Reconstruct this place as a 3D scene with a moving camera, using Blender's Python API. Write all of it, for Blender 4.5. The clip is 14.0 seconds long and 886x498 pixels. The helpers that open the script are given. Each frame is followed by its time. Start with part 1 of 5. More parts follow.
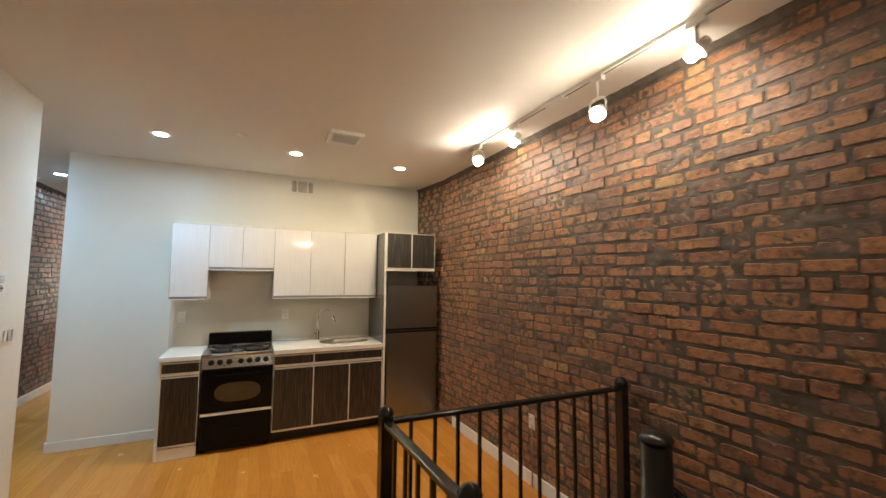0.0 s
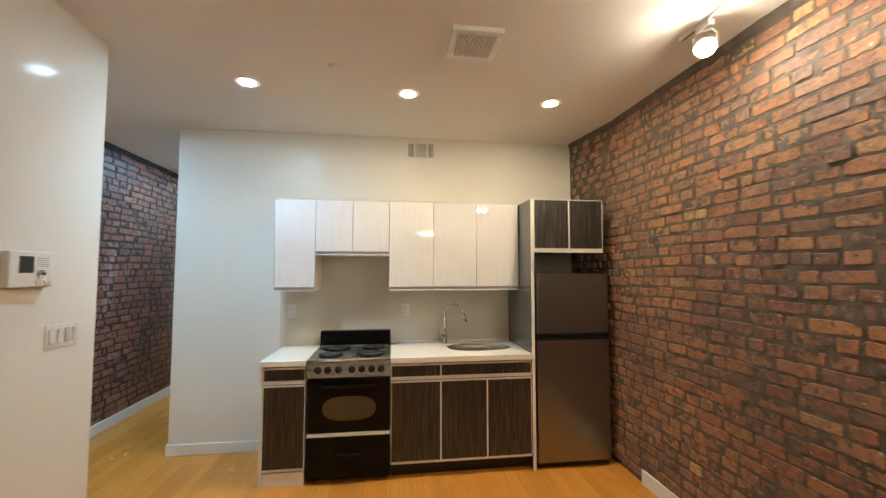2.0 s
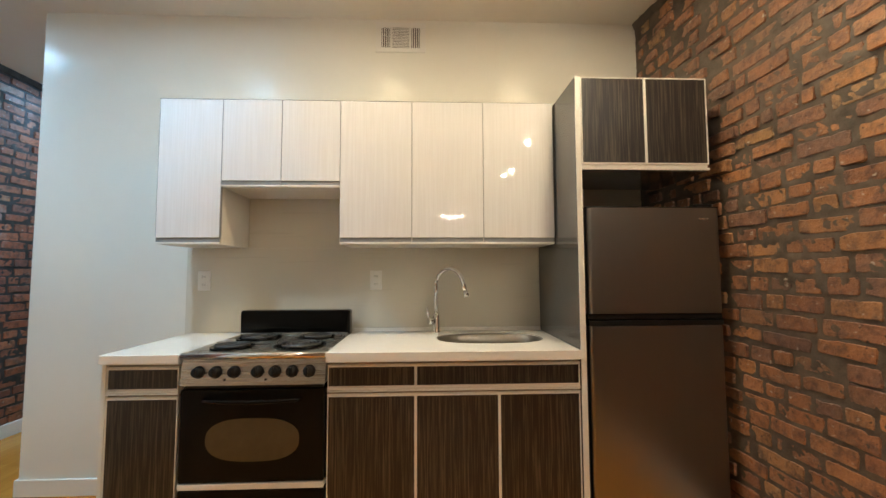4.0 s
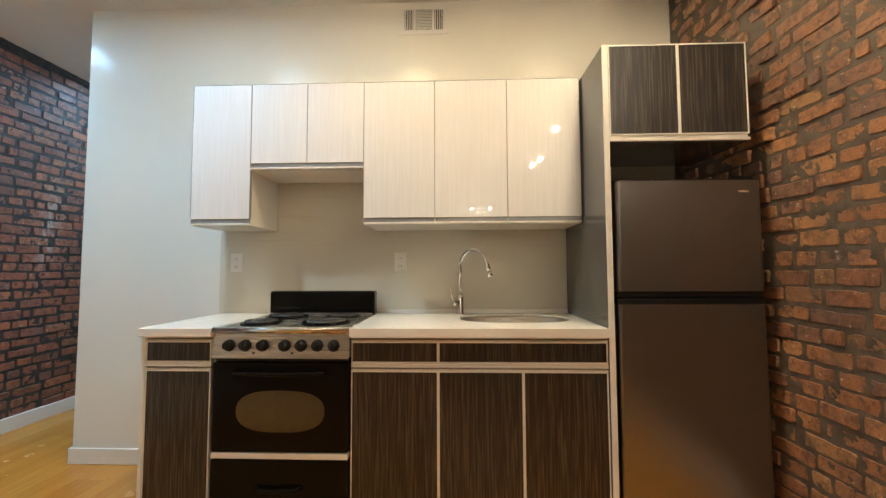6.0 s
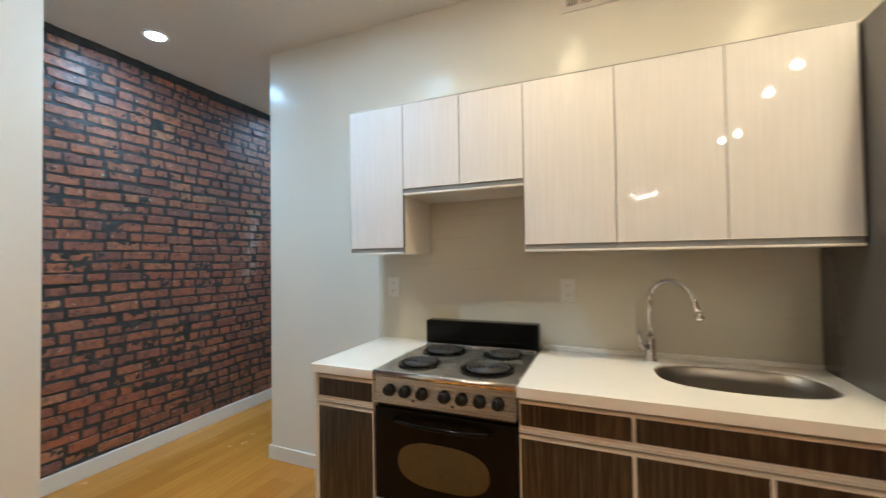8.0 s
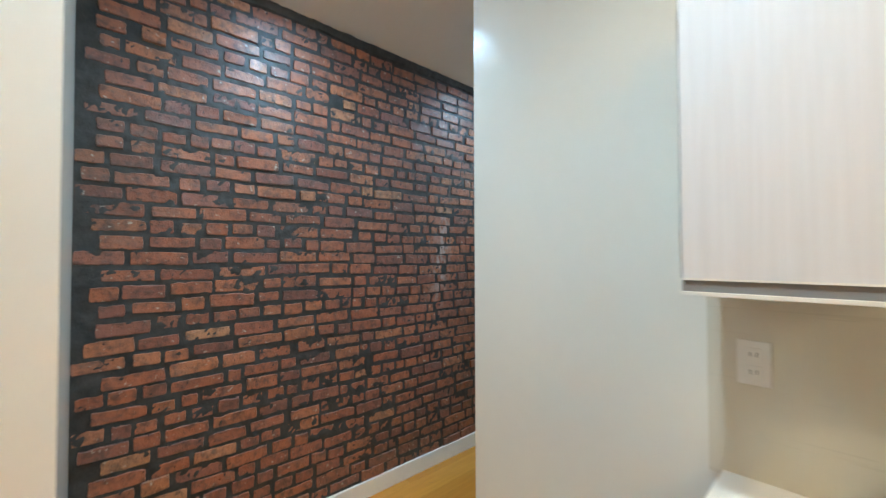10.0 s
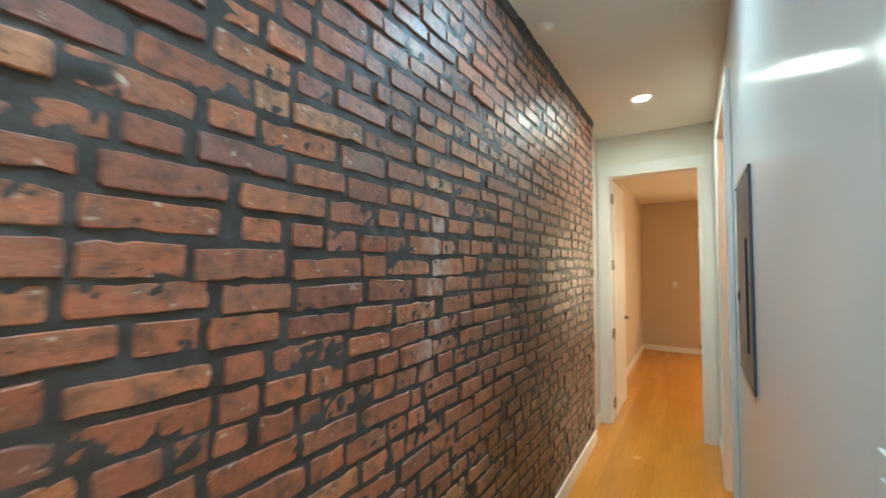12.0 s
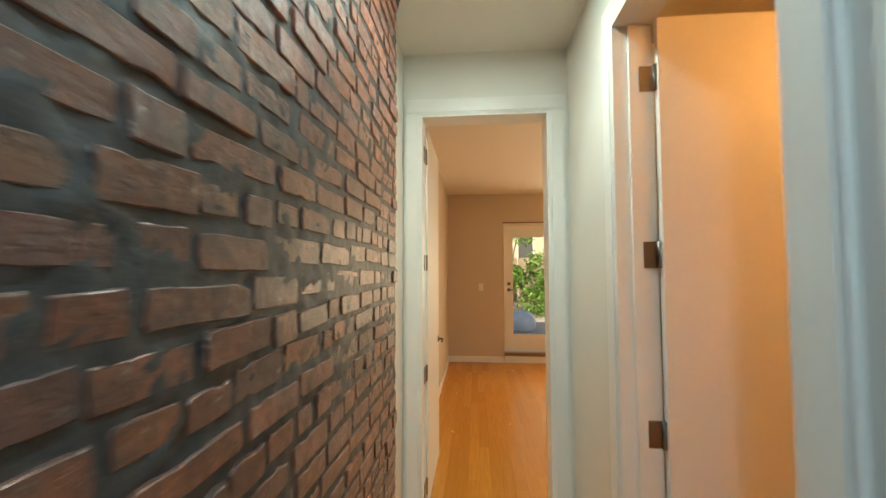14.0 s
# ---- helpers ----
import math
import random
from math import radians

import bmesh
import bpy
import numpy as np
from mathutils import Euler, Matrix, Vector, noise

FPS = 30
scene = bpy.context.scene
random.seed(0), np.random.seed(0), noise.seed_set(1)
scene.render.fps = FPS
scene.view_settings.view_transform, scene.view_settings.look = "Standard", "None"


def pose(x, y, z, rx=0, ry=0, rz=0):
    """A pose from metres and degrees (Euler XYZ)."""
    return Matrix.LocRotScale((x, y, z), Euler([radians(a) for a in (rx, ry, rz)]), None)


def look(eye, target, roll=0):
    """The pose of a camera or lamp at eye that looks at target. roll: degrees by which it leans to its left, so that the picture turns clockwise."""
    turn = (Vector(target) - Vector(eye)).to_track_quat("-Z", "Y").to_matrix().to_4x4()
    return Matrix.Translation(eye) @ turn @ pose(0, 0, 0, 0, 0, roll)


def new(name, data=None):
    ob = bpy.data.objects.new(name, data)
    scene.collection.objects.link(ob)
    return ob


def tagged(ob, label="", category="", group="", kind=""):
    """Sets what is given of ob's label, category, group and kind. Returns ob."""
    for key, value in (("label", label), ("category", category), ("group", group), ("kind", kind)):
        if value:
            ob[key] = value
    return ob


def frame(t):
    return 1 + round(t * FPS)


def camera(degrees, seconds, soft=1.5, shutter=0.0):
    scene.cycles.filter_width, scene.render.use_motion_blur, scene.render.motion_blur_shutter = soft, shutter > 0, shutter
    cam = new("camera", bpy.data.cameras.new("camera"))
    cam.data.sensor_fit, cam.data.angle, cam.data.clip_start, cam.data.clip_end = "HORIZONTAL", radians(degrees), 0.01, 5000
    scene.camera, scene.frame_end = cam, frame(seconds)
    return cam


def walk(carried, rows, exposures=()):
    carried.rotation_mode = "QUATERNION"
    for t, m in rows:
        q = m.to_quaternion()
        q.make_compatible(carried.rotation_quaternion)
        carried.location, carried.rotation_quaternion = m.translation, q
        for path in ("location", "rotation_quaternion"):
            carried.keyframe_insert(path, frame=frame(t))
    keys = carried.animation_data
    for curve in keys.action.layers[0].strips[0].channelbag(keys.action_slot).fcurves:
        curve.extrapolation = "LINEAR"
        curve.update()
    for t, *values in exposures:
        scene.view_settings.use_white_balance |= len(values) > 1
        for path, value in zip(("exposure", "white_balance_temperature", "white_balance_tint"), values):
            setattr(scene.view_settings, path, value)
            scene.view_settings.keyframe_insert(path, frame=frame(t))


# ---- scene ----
cam = camera(97.1, 14.0, soft=1.4, shutter=0.4)
# seconds, eye, target, roll
PATH = [
    (0.0, (0.597, 0.227, 1.650), (1.458, 2.026, 1.801), 0.5),
    (0.5, (0.706, 0.449, 1.627), (1.399, 2.319, 1.780), 0.2),
    (1.0, (0.800, 0.680, 1.615), (1.243, 2.625, 1.754), 0.0),
    (1.5, (0.785, 1.043, 1.610), (1.065, 3.020, 1.726), 0.0),
    (2.0, (0.799, 1.482, 1.582), (1.060, 3.461, 1.695), 0.0),
    (2.5, (0.895, 1.943, 1.575), (1.143, 3.925, 1.686), -0.1),
    (3.0, (0.974, 2.382, 1.563), (1.222, 4.363, 1.683), -0.1),
    (3.5, (1.136, 2.675, 1.475), (1.331, 4.662, 1.599), -0.2),
    (4.0, (1.244, 2.805, 1.262), (1.322, 4.800, 1.384), -0.2),
    (6.5, (1.277, 2.840, 1.167), (1.135, 4.833, 1.273), -0.4),
    (7.0, (1.248, 2.895, 1.271), (0.972, 4.873, 1.364), -0.6),
    (7.5, (1.213, 2.965, 1.347), (0.728, 4.905, 1.406), -0.6),
    (8.0, (1.119, 3.107, 1.397), (0.347, 4.951, 1.439), -0.8),
    (8.5, (0.972, 3.273, 1.432), (-0.106, 4.957, 1.490), -0.8),
    (9.0, (0.752, 3.516, 1.481), (-0.601, 4.987, 1.541), -0.9),
    (9.2, (0.655, 3.594, 1.483), (-0.791, 4.974, 1.548), -0.7),
    (11.3, (-0.869, 4.395, 1.560), (-2.338, 5.751, 1.586), 0.0),
    (11.5, (-0.988, 4.478, 1.565), (-2.376, 5.918, 1.596), 0.2),
    (12.0, (-1.264, 4.719, 1.561), (-2.341, 6.402, 1.645), 0.2),
    (12.5, (-1.471, 5.028, 1.549), (-2.148, 6.907, 1.649), 0.0),
    (13.0, (-1.524, 5.510, 1.552), (-1.886, 7.475, 1.651), 0.0),
    (13.5, (-1.604, 6.052, 1.546), (-1.816, 8.038, 1.640), -0.1),
    (14.0, (-1.647, 6.585, 1.540), (-1.812, 8.576, 1.634), -0.2),
]
# seconds, stops, kelvin, tint: the camera warms its white balance in the hallway
EXPOSURES = [(0.0, 0.14, 6500, 10), (2.0, 0.24, 6500, 10), (3.0, 0.20, 6500, 10), (4.2, 0.20, 6600, 10), (6.5, 0.36, 6750, 10), (7.2, 0.20, 6600, 10), (8.0, 0.14, 6500, 10), (9.2, 0.15, 6500, 10), (11.3, 0.86, 8300, 10), (12.0, 0.70, 8100, 9), (12.5, 0.62, 8400, 8), (13.0, 0.59, 8400, 7), (13.5, 0.74, 8200, 7), (14.0, 0.52, 8050, 6)]
walk(cam, [(t, look(e, a, r)) for t, e, a, r in PATH], EXPOSURES)

# ---- light ----
WARM, COOL, TRACK_TINT = (1.0, 0.83, 0.53), (0.52, 0.78, 1.0), (1.0, 0.91, 0.73)
HALL_TINT, END_TINT = (0.37, 0.68, 1.0), (0.60, 0.82, 0.90)
TRACK_POWER, SPOT_POWER, COOL_POWER, HALL_POWER = 6.5, 6.9, 10.2, 7.8
BEAM = 5.2          # power of each recessed reflector beam against its open lens
sky_world = bpy.data.worlds.new("sky")
scene.world = sky_world
sky_world.use_nodes = True
_n = sky_world.node_tree.nodes
_sky = _n.new("ShaderNodeTexSky")
_sky.sky_type, _sky.sun_disc, _sky.sun_elevation, _sky.sun_rotation = "NISHITA", False, radians(35), radians(167)
sky_world.node_tree.links.new(_sky.outputs[0], _n["Background"].inputs[0])
_n["Background"].inputs[1].default_value = 0.15
_sun = bpy.data.lights.new("sun", "SUN")
_sun.energy, _sun.angle, _sun.color = 5.0, radians(0.6), (1.0, 0.94, 0.85)
new("sun", _sun).matrix_world = look((0, 0, 30), (-10, 42, 0))
# added warm bedroom fill, standing in for daylight, in a window out of view
for name, x, z, w, h, power in (("bedroom_fill", 0.7, 1.5, 0.98, 1.28, 58.0),):
    _a = bpy.data.lights.new(name, "AREA")
    _a.shape, _a.size, _a.size_y, _a.energy, _a.color = "RECTANGLE", w, h, power, (1.0, 0.86, 0.68)
    new(name, _a).matrix_world = look((x, 13.22, z), (x, 9.0, z - 1.2))


# ---- materials ----
def nodes_of(name):
    m = bpy.data.materials.new(name)
    m.use_nodes = True
    return m, m.node_tree.nodes, m.node_tree.links, m.node_tree.nodes["Principled BSDF"]


def world_coords(n, l, scale):
    g = n.new("ShaderNodeNewGeometry")
    mp = n.new("ShaderNodeMapping")
    mp.inputs["Scale"].default_value = scale
    l.new(g.outputs["Position"], mp.inputs["Vector"])
    return mp.outputs[0]


def noise_of(n, l, scale, size, detail=4.0, rough=0.55):
    t = n.new("ShaderNodeTexNoise")
    t.inputs["Scale"].default_value, t.inputs["Detail"].default_value, t.inputs["Roughness"].default_value = size, detail, rough
    l.new(world_coords(n, l, scale), t.inputs["Vector"])
    return t.outputs["Fac"]


def ramp(n, l, fac, stops):
    r = n.new("ShaderNodeValToRGB")
    el = r.color_ramp.elements
    while len(el) < len(stops):
        el.new(0.5)
    for e, (p, c) in zip(el, stops):
        e.position, e.color = p, (*c, 1)
    l.new(fac, r.inputs[0])
    return r.outputs[0]


def mixed(n, l, fac, a, b, mode="MIX"):
    m = n.new("ShaderNodeMix")
    m.data_type, m.blend_type = "RGBA", mode
    for sock, v in ((m.inputs[0], fac), (m.inputs[6], a), (m.inputs[7], b)):
        if isinstance(v, (int, float)):
            sock.default_value = v
        elif isinstance(v, tuple):
            sock.default_value = (*v, 1)
        else:
            l.new(v, sock)
    return m.outputs[2]


def bumped(n, l, b, height, strength, distance=0.002, chain=None):
    k = n.new("ShaderNodeBump")
    k.inputs["Strength"].default_value, k.inputs["Distance"].default_value = strength, distance
    l.new(height, k.inputs["Height"])
    if chain:
        l.new(chain, k.inputs["Normal"])
    l.new(k.outputs[0], b.inputs["Normal"])
    return k.outputs[0]


def mat(name, col, rough=0.5, metal=0.0, var=0.07, size=3.0, bump=0.0, bsize=80.0, scale=(1, 1, 1), coat=0.0, rvar=0.06, spec=0.5):
    """A plain surface whose colour and gloss drift at two scales."""
    m, n, l, b = nodes_of(name)
    big, fine = noise_of(n, l, scale, size), noise_of(n, l, scale, size * 14)
    lo, hi = tuple(c * (1 - var) for c in col), tuple(min(1, c * (1 + var)) for c in col)
    c = ramp(n, l, big, [(0.3, lo), (0.7, hi)])
    c = mixed(n, l, 0.35, c, ramp(n, l, fine, [(0.3, lo), (0.7, hi)]))
    l.new(c, b.inputs["Base Color"])
    l.new(ramp(n, l, big, [(0.3, (rough - rvar,) * 3), (0.7, (rough + rvar,) * 3)]), b.inputs["Roughness"])
    b.inputs["Metallic"].default_value, b.inputs["Coat Weight"].default_value = metal, coat
    b.inputs["Specular IOR Level"].default_value = spec
    if bump:
        bumped(n, l, b, noise_of(n, l, scale, bsize), bump)
    return m


def glow(name, col, strength):
    m, n, l, b = nodes_of(name)
    b.inputs["Base Color"].default_value = (*col, 1)
    b.inputs["Emission Color"].default_value = (*col, 1)
    b.inputs["Emission Strength"].default_value = strength
    return m


def lime_streak(n, l, c):
    """A pale lime run on the hallway brick."""
    g = n.new("ShaderNodeNewGeometry")
    mp = n.new("ShaderNodeMapping")
    mp.vector_type = "TEXTURE"
    mp.inputs["Location"].default_value, mp.inputs["Rotation"].default_value, mp.inputs["Scale"].default_value = (-2.03, 5.86, 1.50), (radians(-8), 0, 0), (0.2, 0.12, 0.50)
    gr = n.new("ShaderNodeTexGradient")
    gr.gradient_type = "SPHERICAL"
    l.new(g.outputs["Position"], mp.inputs["Vector"])
    l.new(mp.outputs[0], gr.inputs["Vector"])
    patchy = ramp(n, l, noise_of(n, l, (1, 1, 0.6), 28, 4), [(0.44, (0, 0, 0)), (0.60, (0.9, 0.9, 0.9))])
    fac = mixed(n, l, 1.0, gr.outputs["Fac"], patchy, "MULTIPLY")
    return mixed(n, l, fac, c, (0.52, 0.50, 0.475))


def dark_patch(n, l, c):
    """A dark, mottled patch low on the hallway brick, near its far end."""
    g = n.new("ShaderNodeNewGeometry")
    mp = n.new("ShaderNodeMapping")
    mp.vector_type = "TEXTURE"
    mp.inputs["Location"].default_value, mp.inputs["Scale"].default_value = (-2.03, 7.7, 0.75), (0.3, 1.9, 1.6)
    gr = n.new("ShaderNodeTexGradient")
    gr.gradient_type = "SPHERICAL"
    l.new(g.outputs["Position"], mp.inputs["Vector"])
    l.new(mp.outputs[0], gr.inputs["Vector"])
    shape = ramp(n, l, gr.outputs["Fac"], [(0.0, (0, 0, 0)), (0.38, (1, 1, 1))])
    patchy = ramp(n, l, noise_of(n, l, (1, 1, 1), 5, 6, 0.7), [(0.32, (0.35,) * 3), (0.62, (0.92,) * 3)])
    return mixed(n, l, mixed(n, l, 1.0, shape, patchy, "MULTIPLY"), c, (0.048, 0.028, 0.023))


def brick_mat(name, per_object, tones, grime, seal):
    m, n, l, b = nodes_of(name)
    if per_object:
        pick = n.new("ShaderNodeObjectInfo").outputs["Random"]
    else:
        pick = n.new("ShaderNodeNewGeometry").outputs["Random Per Island"]
    c = ramp(n, l, pick, tones)
    big, mid, fine = noise_of(n, l, (1, 1, 1), 1.1), noise_of(n, l, (1, 1, 1), 26, 6, 0.65), noise_of(n, l, (1, 1, 1), 150, 5, 0.7)
    c = mixed(n, l, ramp(n, l, mid, [(0.50 - grime, (0, 0, 0)), (0.70 - grime, (0.82, 0.82, 0.82))]), c, (0.10, 0.058, 0.046))
    c = mixed(n, l, ramp(n, l, fine, [(0.30, (0.45, 0.45, 0.45)), (0.48, (0, 0, 0))]), c, (0.08, 0.045, 0.038))
    c = mixed(n, l, ramp(n, l, big, [(0.50 - grime, (0, 0, 0)), (0.72 - grime, (0.6, 0.6, 0.6))]), c, (0.09, 0.06, 0.052))
    wash = noise_of(n, l, (1, 1, 1.6), 8, 5, 0.7)
    c = mixed(n, l, ramp(n, l, wash, [(0.54, (0, 0, 0)), (0.74, (0.5, 0.5, 0.5))]), c, (0.15, 0.125, 0.115))
    speck = noise_of(n, l, (1, 1.1, 1.5), 30, 4, 0.6)
    c = mixed(n, l, ramp(n, l, speck, [(0.645, (0, 0, 0)), (0.70, (0.85, 0.85, 0.85))]), c, (0.58, 0.53, 0.46))
    pit = noise_of(n, l, (1, 1, 1.3), 44, 2)
    c = mixed(n, l, ramp(n, l, pit, [(0.27, (0.9, 0.9, 0.9)), (0.32, (0, 0, 0))]), c, (0.018, 0.014, 0.012))
    c = dark_patch(n, l, lime_streak(n, l, c))
    l.new(c, b.inputs["Base Color"])
    l.new(ramp(n, l, mid, [(0.3, (0.26,) * 3), (0.7, (0.50,) * 3)]), b.inputs["Roughness"])
    b.inputs["Coat Weight"].default_value, b.inputs["Coat Roughness"].default_value = seal, 0.32
    k = bumped(n, l, b, noise_of(n, l, (1, 1, 1.4), 11, 3), 0.5, 0.012)
    k = bumped(n, l, b, mid, 0.8, 0.007, k)
    bumped(n, l, b, fine, 0.7, 0.0025, k)
    return m


def grain_mat(name, dark, light, rough, across, along, coat, bump, lo=0.40, hi=0.60):
    """Fine upright streaks that waver a little, as on laminate doors."""
    m, n, l, b = nodes_of(name)
    t = n.new("ShaderNodeTexNoise")
    t.inputs["Scale"].default_value, t.inputs["Detail"].default_value, t.inputs["Distortion"].default_value = 1.0, 3.0, 0.35
    l.new(world_coords(n, l, (across, across, along)), t.inputs["Vector"])
    streak = t.outputs["Fac"]
    slow = noise_of(n, l, (1, 1, 1), 2.0)
    c = ramp(n, l, streak, [(lo, dark), (hi, light)])
    c = mixed(n, l, ramp(n, l, slow, [(0.3, (0, 0, 0)), (0.7, (0.3, 0.3, 0.3))]), c, dark)
    l.new(c, b.inputs["Base Color"])
    b.inputs["Roughness"].default_value, b.inputs["Coat Weight"].default_value = rough, coat
    b.inputs["Coat Roughness"].default_value = 0.02
    if bump:
        bumped(n, l, b, streak, bump, 0.001)
    return m


def floor_mat(name, per_object):
    m, n, l, b = nodes_of(name)
    pick = n.new("ShaderNodeObjectInfo").outputs["Random"] if per_object else n.new("ShaderNodeNewGeometry").outputs["Random Per Island"]
    c = ramp(n, l, pick, [(0.0, (0.58, 0.225, 0.035)), (0.5, (0.64, 0.262, 0.044)), (1.0, (0.70, 0.30, 0.055))])
    grain = noise_of(n, l, (60, 3.5, 1), 1.0, 6, 0.6)
    c = mixed(n, l, ramp(n, l, grain, [(0.40, (0.28,) * 3), (0.6, (0, 0, 0))]), c, (0.40, 0.15, 0.022))
    l.new(c, b.inputs["Base Color"])
    l.new(ramp(n, l, noise_of(n, l, (1, 1, 1), 5), [(0.3, (0.235,) * 3), (0.7, (0.275,) * 3)]), b.inputs["Roughness"])
    b.inputs["Specular IOR Level"].default_value = 0.5
    bumped(n, l, b, grain, 0.05, 0.001)
    return m


TONES = [(0.0, (0.40, 0.155, 0.068)), (0.16, (0.46, 0.185, 0.078)), (0.30, (0.31, 0.125, 0.066)), (0.46, (0.50, 0.205, 0.082)),
         (0.60, (0.38, 0.165, 0.088)), (0.74, (0.26, 0.125, 0.080)), (0.88, (0.53, 0.235, 0.09)), (0.95, (0.48, 0.20, 0.085)), (1.0, (0.56, 0.33, 0.14))]
TONES = [(p, (r * 0.97, g * 1.08, b * 1.16)) for p, (r, g, b) in TONES]
BRICK_ONE, BRICK_MANY = brick_mat("brick_single", True, TONES, 0.045, 0.0), brick_mat("brick_joined", False, TONES, 0.045, 0.0)
HALL_TONES = [(p, (r * 1.0, g * 0.73, b * 0.84)) for p, (r, g, b) in TONES]
BRICK_HALL_ONE, BRICK_HALL_MANY = brick_mat("hall_brick_single", True, HALL_TONES, 0.05, 0.3), brick_mat("hall_brick_joined", False, HALL_TONES, 0.05, 0.3)
MORTAR_DARK = mat("mortar_slate", (0.042, 0.044, 0.045), 0.55, var=0.6, size=14, bump=1.0, bsize=60)
MORTAR_WARM = mat("mortar_brown_grey", (0.108, 0.086, 0.066), 0.65, var=0.55, size=14, bump=0.9, bsize=45)
PAINT = mat("cream_paint", (0.80, 0.775, 0.71), 0.135, var=0.015, size=1.3, bump=0.03, bsize=160, rvar=0.004, spec=0.035)
PAINT_SATIN = mat("cream_satin_paint", (0.80, 0.775, 0.70), 0.25, var=0.015, size=1.3, bump=0.03, bsize=160, rvar=0.004, spec=0.22)
CEIL = mat("ceiling_paint", (0.79, 0.75, 0.67), 0.75, var=0.02, size=1.0, bump=0.04, bsize=120)
TAN = mat("tan_paint", (0.60, 0.49, 0.37), 0.5, var=0.03, size=1.2, bump=0.05, bsize=140)
TRIM = mat("trim_paint", (0.82, 0.80, 0.75), 0.4, var=0.03, size=4, rvar=0.02)
FLOOR_ONE, FLOOR_MANY = floor_mat("oak_plank", True), floor_mat("oak_planks", False)
SUBFLOOR = mat("dark_gap", (0.22, 0.10, 0.03), 0.7)
GLOSS_WHITE = grain_mat("white_gloss_laminate", (0.70, 0.685, 0.69), (0.745, 0.735, 0.745), 0.5, 130, 3.0, 1.0, 0.05)
CARCASS = mat("white_melamine", (0.78, 0.74, 0.67), 0.35, var=0.03)
ZEBRA = grain_mat("dark_zebra_laminate", (0.008, 0.005, 0.0035), (0.084, 0.064, 0.045), 0.4, 150, 4.2, 0.25, 0.15, 0.45, 0.69)
GREY_PANEL = mat("dark_grey_laminate", (0.085, 0.083, 0.078), 0.22, var=0.06, coat=0.4)
ALU = mat("pale_aluminium_edge", (0.80, 0.775, 0.71), 0.38, 0.0, var=0.05, size=10)
GROOVE = mat("shaded_beige_groove", (0.34, 0.29, 0.22), 0.5, var=0.05)
EDGE_GREY = mat("grey_aluminium_edge", (0.26, 0.262, 0.27), 0.35, 0.2, var=0.08, size=10)
COUNTER = mat("white_quartz", (0.83, 0.80, 0.74), 0.18, var=0.012, size=40, rvar=0.02)
SPLASH = mat("beige_streaked_tile", (0.635, 0.595, 0.495), 0.28, var=0.006, size=1.0, scale=(1.5, 1.5, 60), rvar=0.008)
SINK_STEEL = mat("satin_sink_steel", (0.30, 0.27, 0.235), 0.40, 1.0, var=0.04)
STEEL = mat("brushed_steel", (0.55, 0.53, 0.50), 0.28, 1.0, var=0.015, size=1.5, scale=(2, 2, 140))
FRIDGE_STEEL = mat("dark_stainless", (0.25, 0.243, 0.232), 0.30, 1.0, var=0.02, size=1.2, scale=(120, 120, 0.4), rvar=0.02)
CHROME = mat("chrome", (0.75, 0.74, 0.72), 0.12, 1.0, var=0.03)
BLACK = mat("black_enamel", (0.006, 0.0055, 0.005), 0.10, var=0.1, spec=0.13)
BLACK_PLASTIC = mat("black_plastic", (0.009, 0.0085, 0.008), 0.35, var=0.15, spec=0.3)
COIL = mat("coil_black", (0.025, 0.023, 0.022), 0.5, var=0.2)
COOKTOP = mat("cooktop_grey_steel", (0.34, 0.32, 0.29), 0.25, 0.8, var=0.08, size=6)
OVEN_GLASS = mat("smoked_oven_glass", (0.085, 0.064, 0.034), 0.10, var=0.15, spec=0.4)
RAIL = mat("black_painted_iron", (0.013, 0.0125, 0.0125), 0.21, var=0.12, size=30, bump=0.02, bsize=150, rvar=0.02)
PLASTIC = mat("white_plastic", (0.78, 0.76, 0.71), 0.35, var=0.02)
PLASTIC_GREY = mat("grey_plastic", (0.54, 0.52, 0.48), 0.4, var=0.05)
SCREEN = mat("dark_display", (0.06, 0.065, 0.07), 0.15, var=0.1)
VENT_DARK = mat("vent_shadow", (0.12, 0.105, 0.085), 0.7, var=0.2)
PANEL_GREY = mat("grey_enamel_steel", (0.112, 0.125, 0.134), 0.35, 0.2, var=0.06, size=5)
NICKEL = mat("satin_nickel", (0.23, 0.22, 0.205), 0.35, 1.0, var=0.08)
WOOD_SILL = mat("brown_sill_wood", (0.24, 0.13, 0.06), 0.45, var=0.2, size=8)
CABLE = mat("brown_cable", (0.28, 0.21, 0.15), 0.5)
PATIO = mat("pink_patio_stone", (0.50, 0.42, 0.37), 0.85, var=0.2, size=3, bump=0.4, bsize=30)
LEAF = mat("leaf_green", (0.15, 0.30, 0.05), 0.45, var=0.5, size=5)
FENCE = mat("weathered_fence", (0.30, 0.22, 0.15), 0.8, var=0.25, size=6)
FACADE = mat("yellow_render", (0.52, 0.46, 0.33), 0.85, var=0.1, size=2)
TARP = mat("pale_blue_tarp", (0.48, 0.55, 0.63), 0.4, var=0.08, size=6, bump=0.4, bsize=20)
TRUNK = mat("bark", (0.10, 0.07, 0.05), 0.9, var=0.3, size=12, bump=0.5)
GLASS, _gn, _gl, _gb = nodes_of("clear_glass")
_gb.inputs["Transmission Weight"].default_value, _gb.inputs["Roughness"].default_value, _gb.inputs["IOR"].default_value = 1.0, 0.0, 1.02
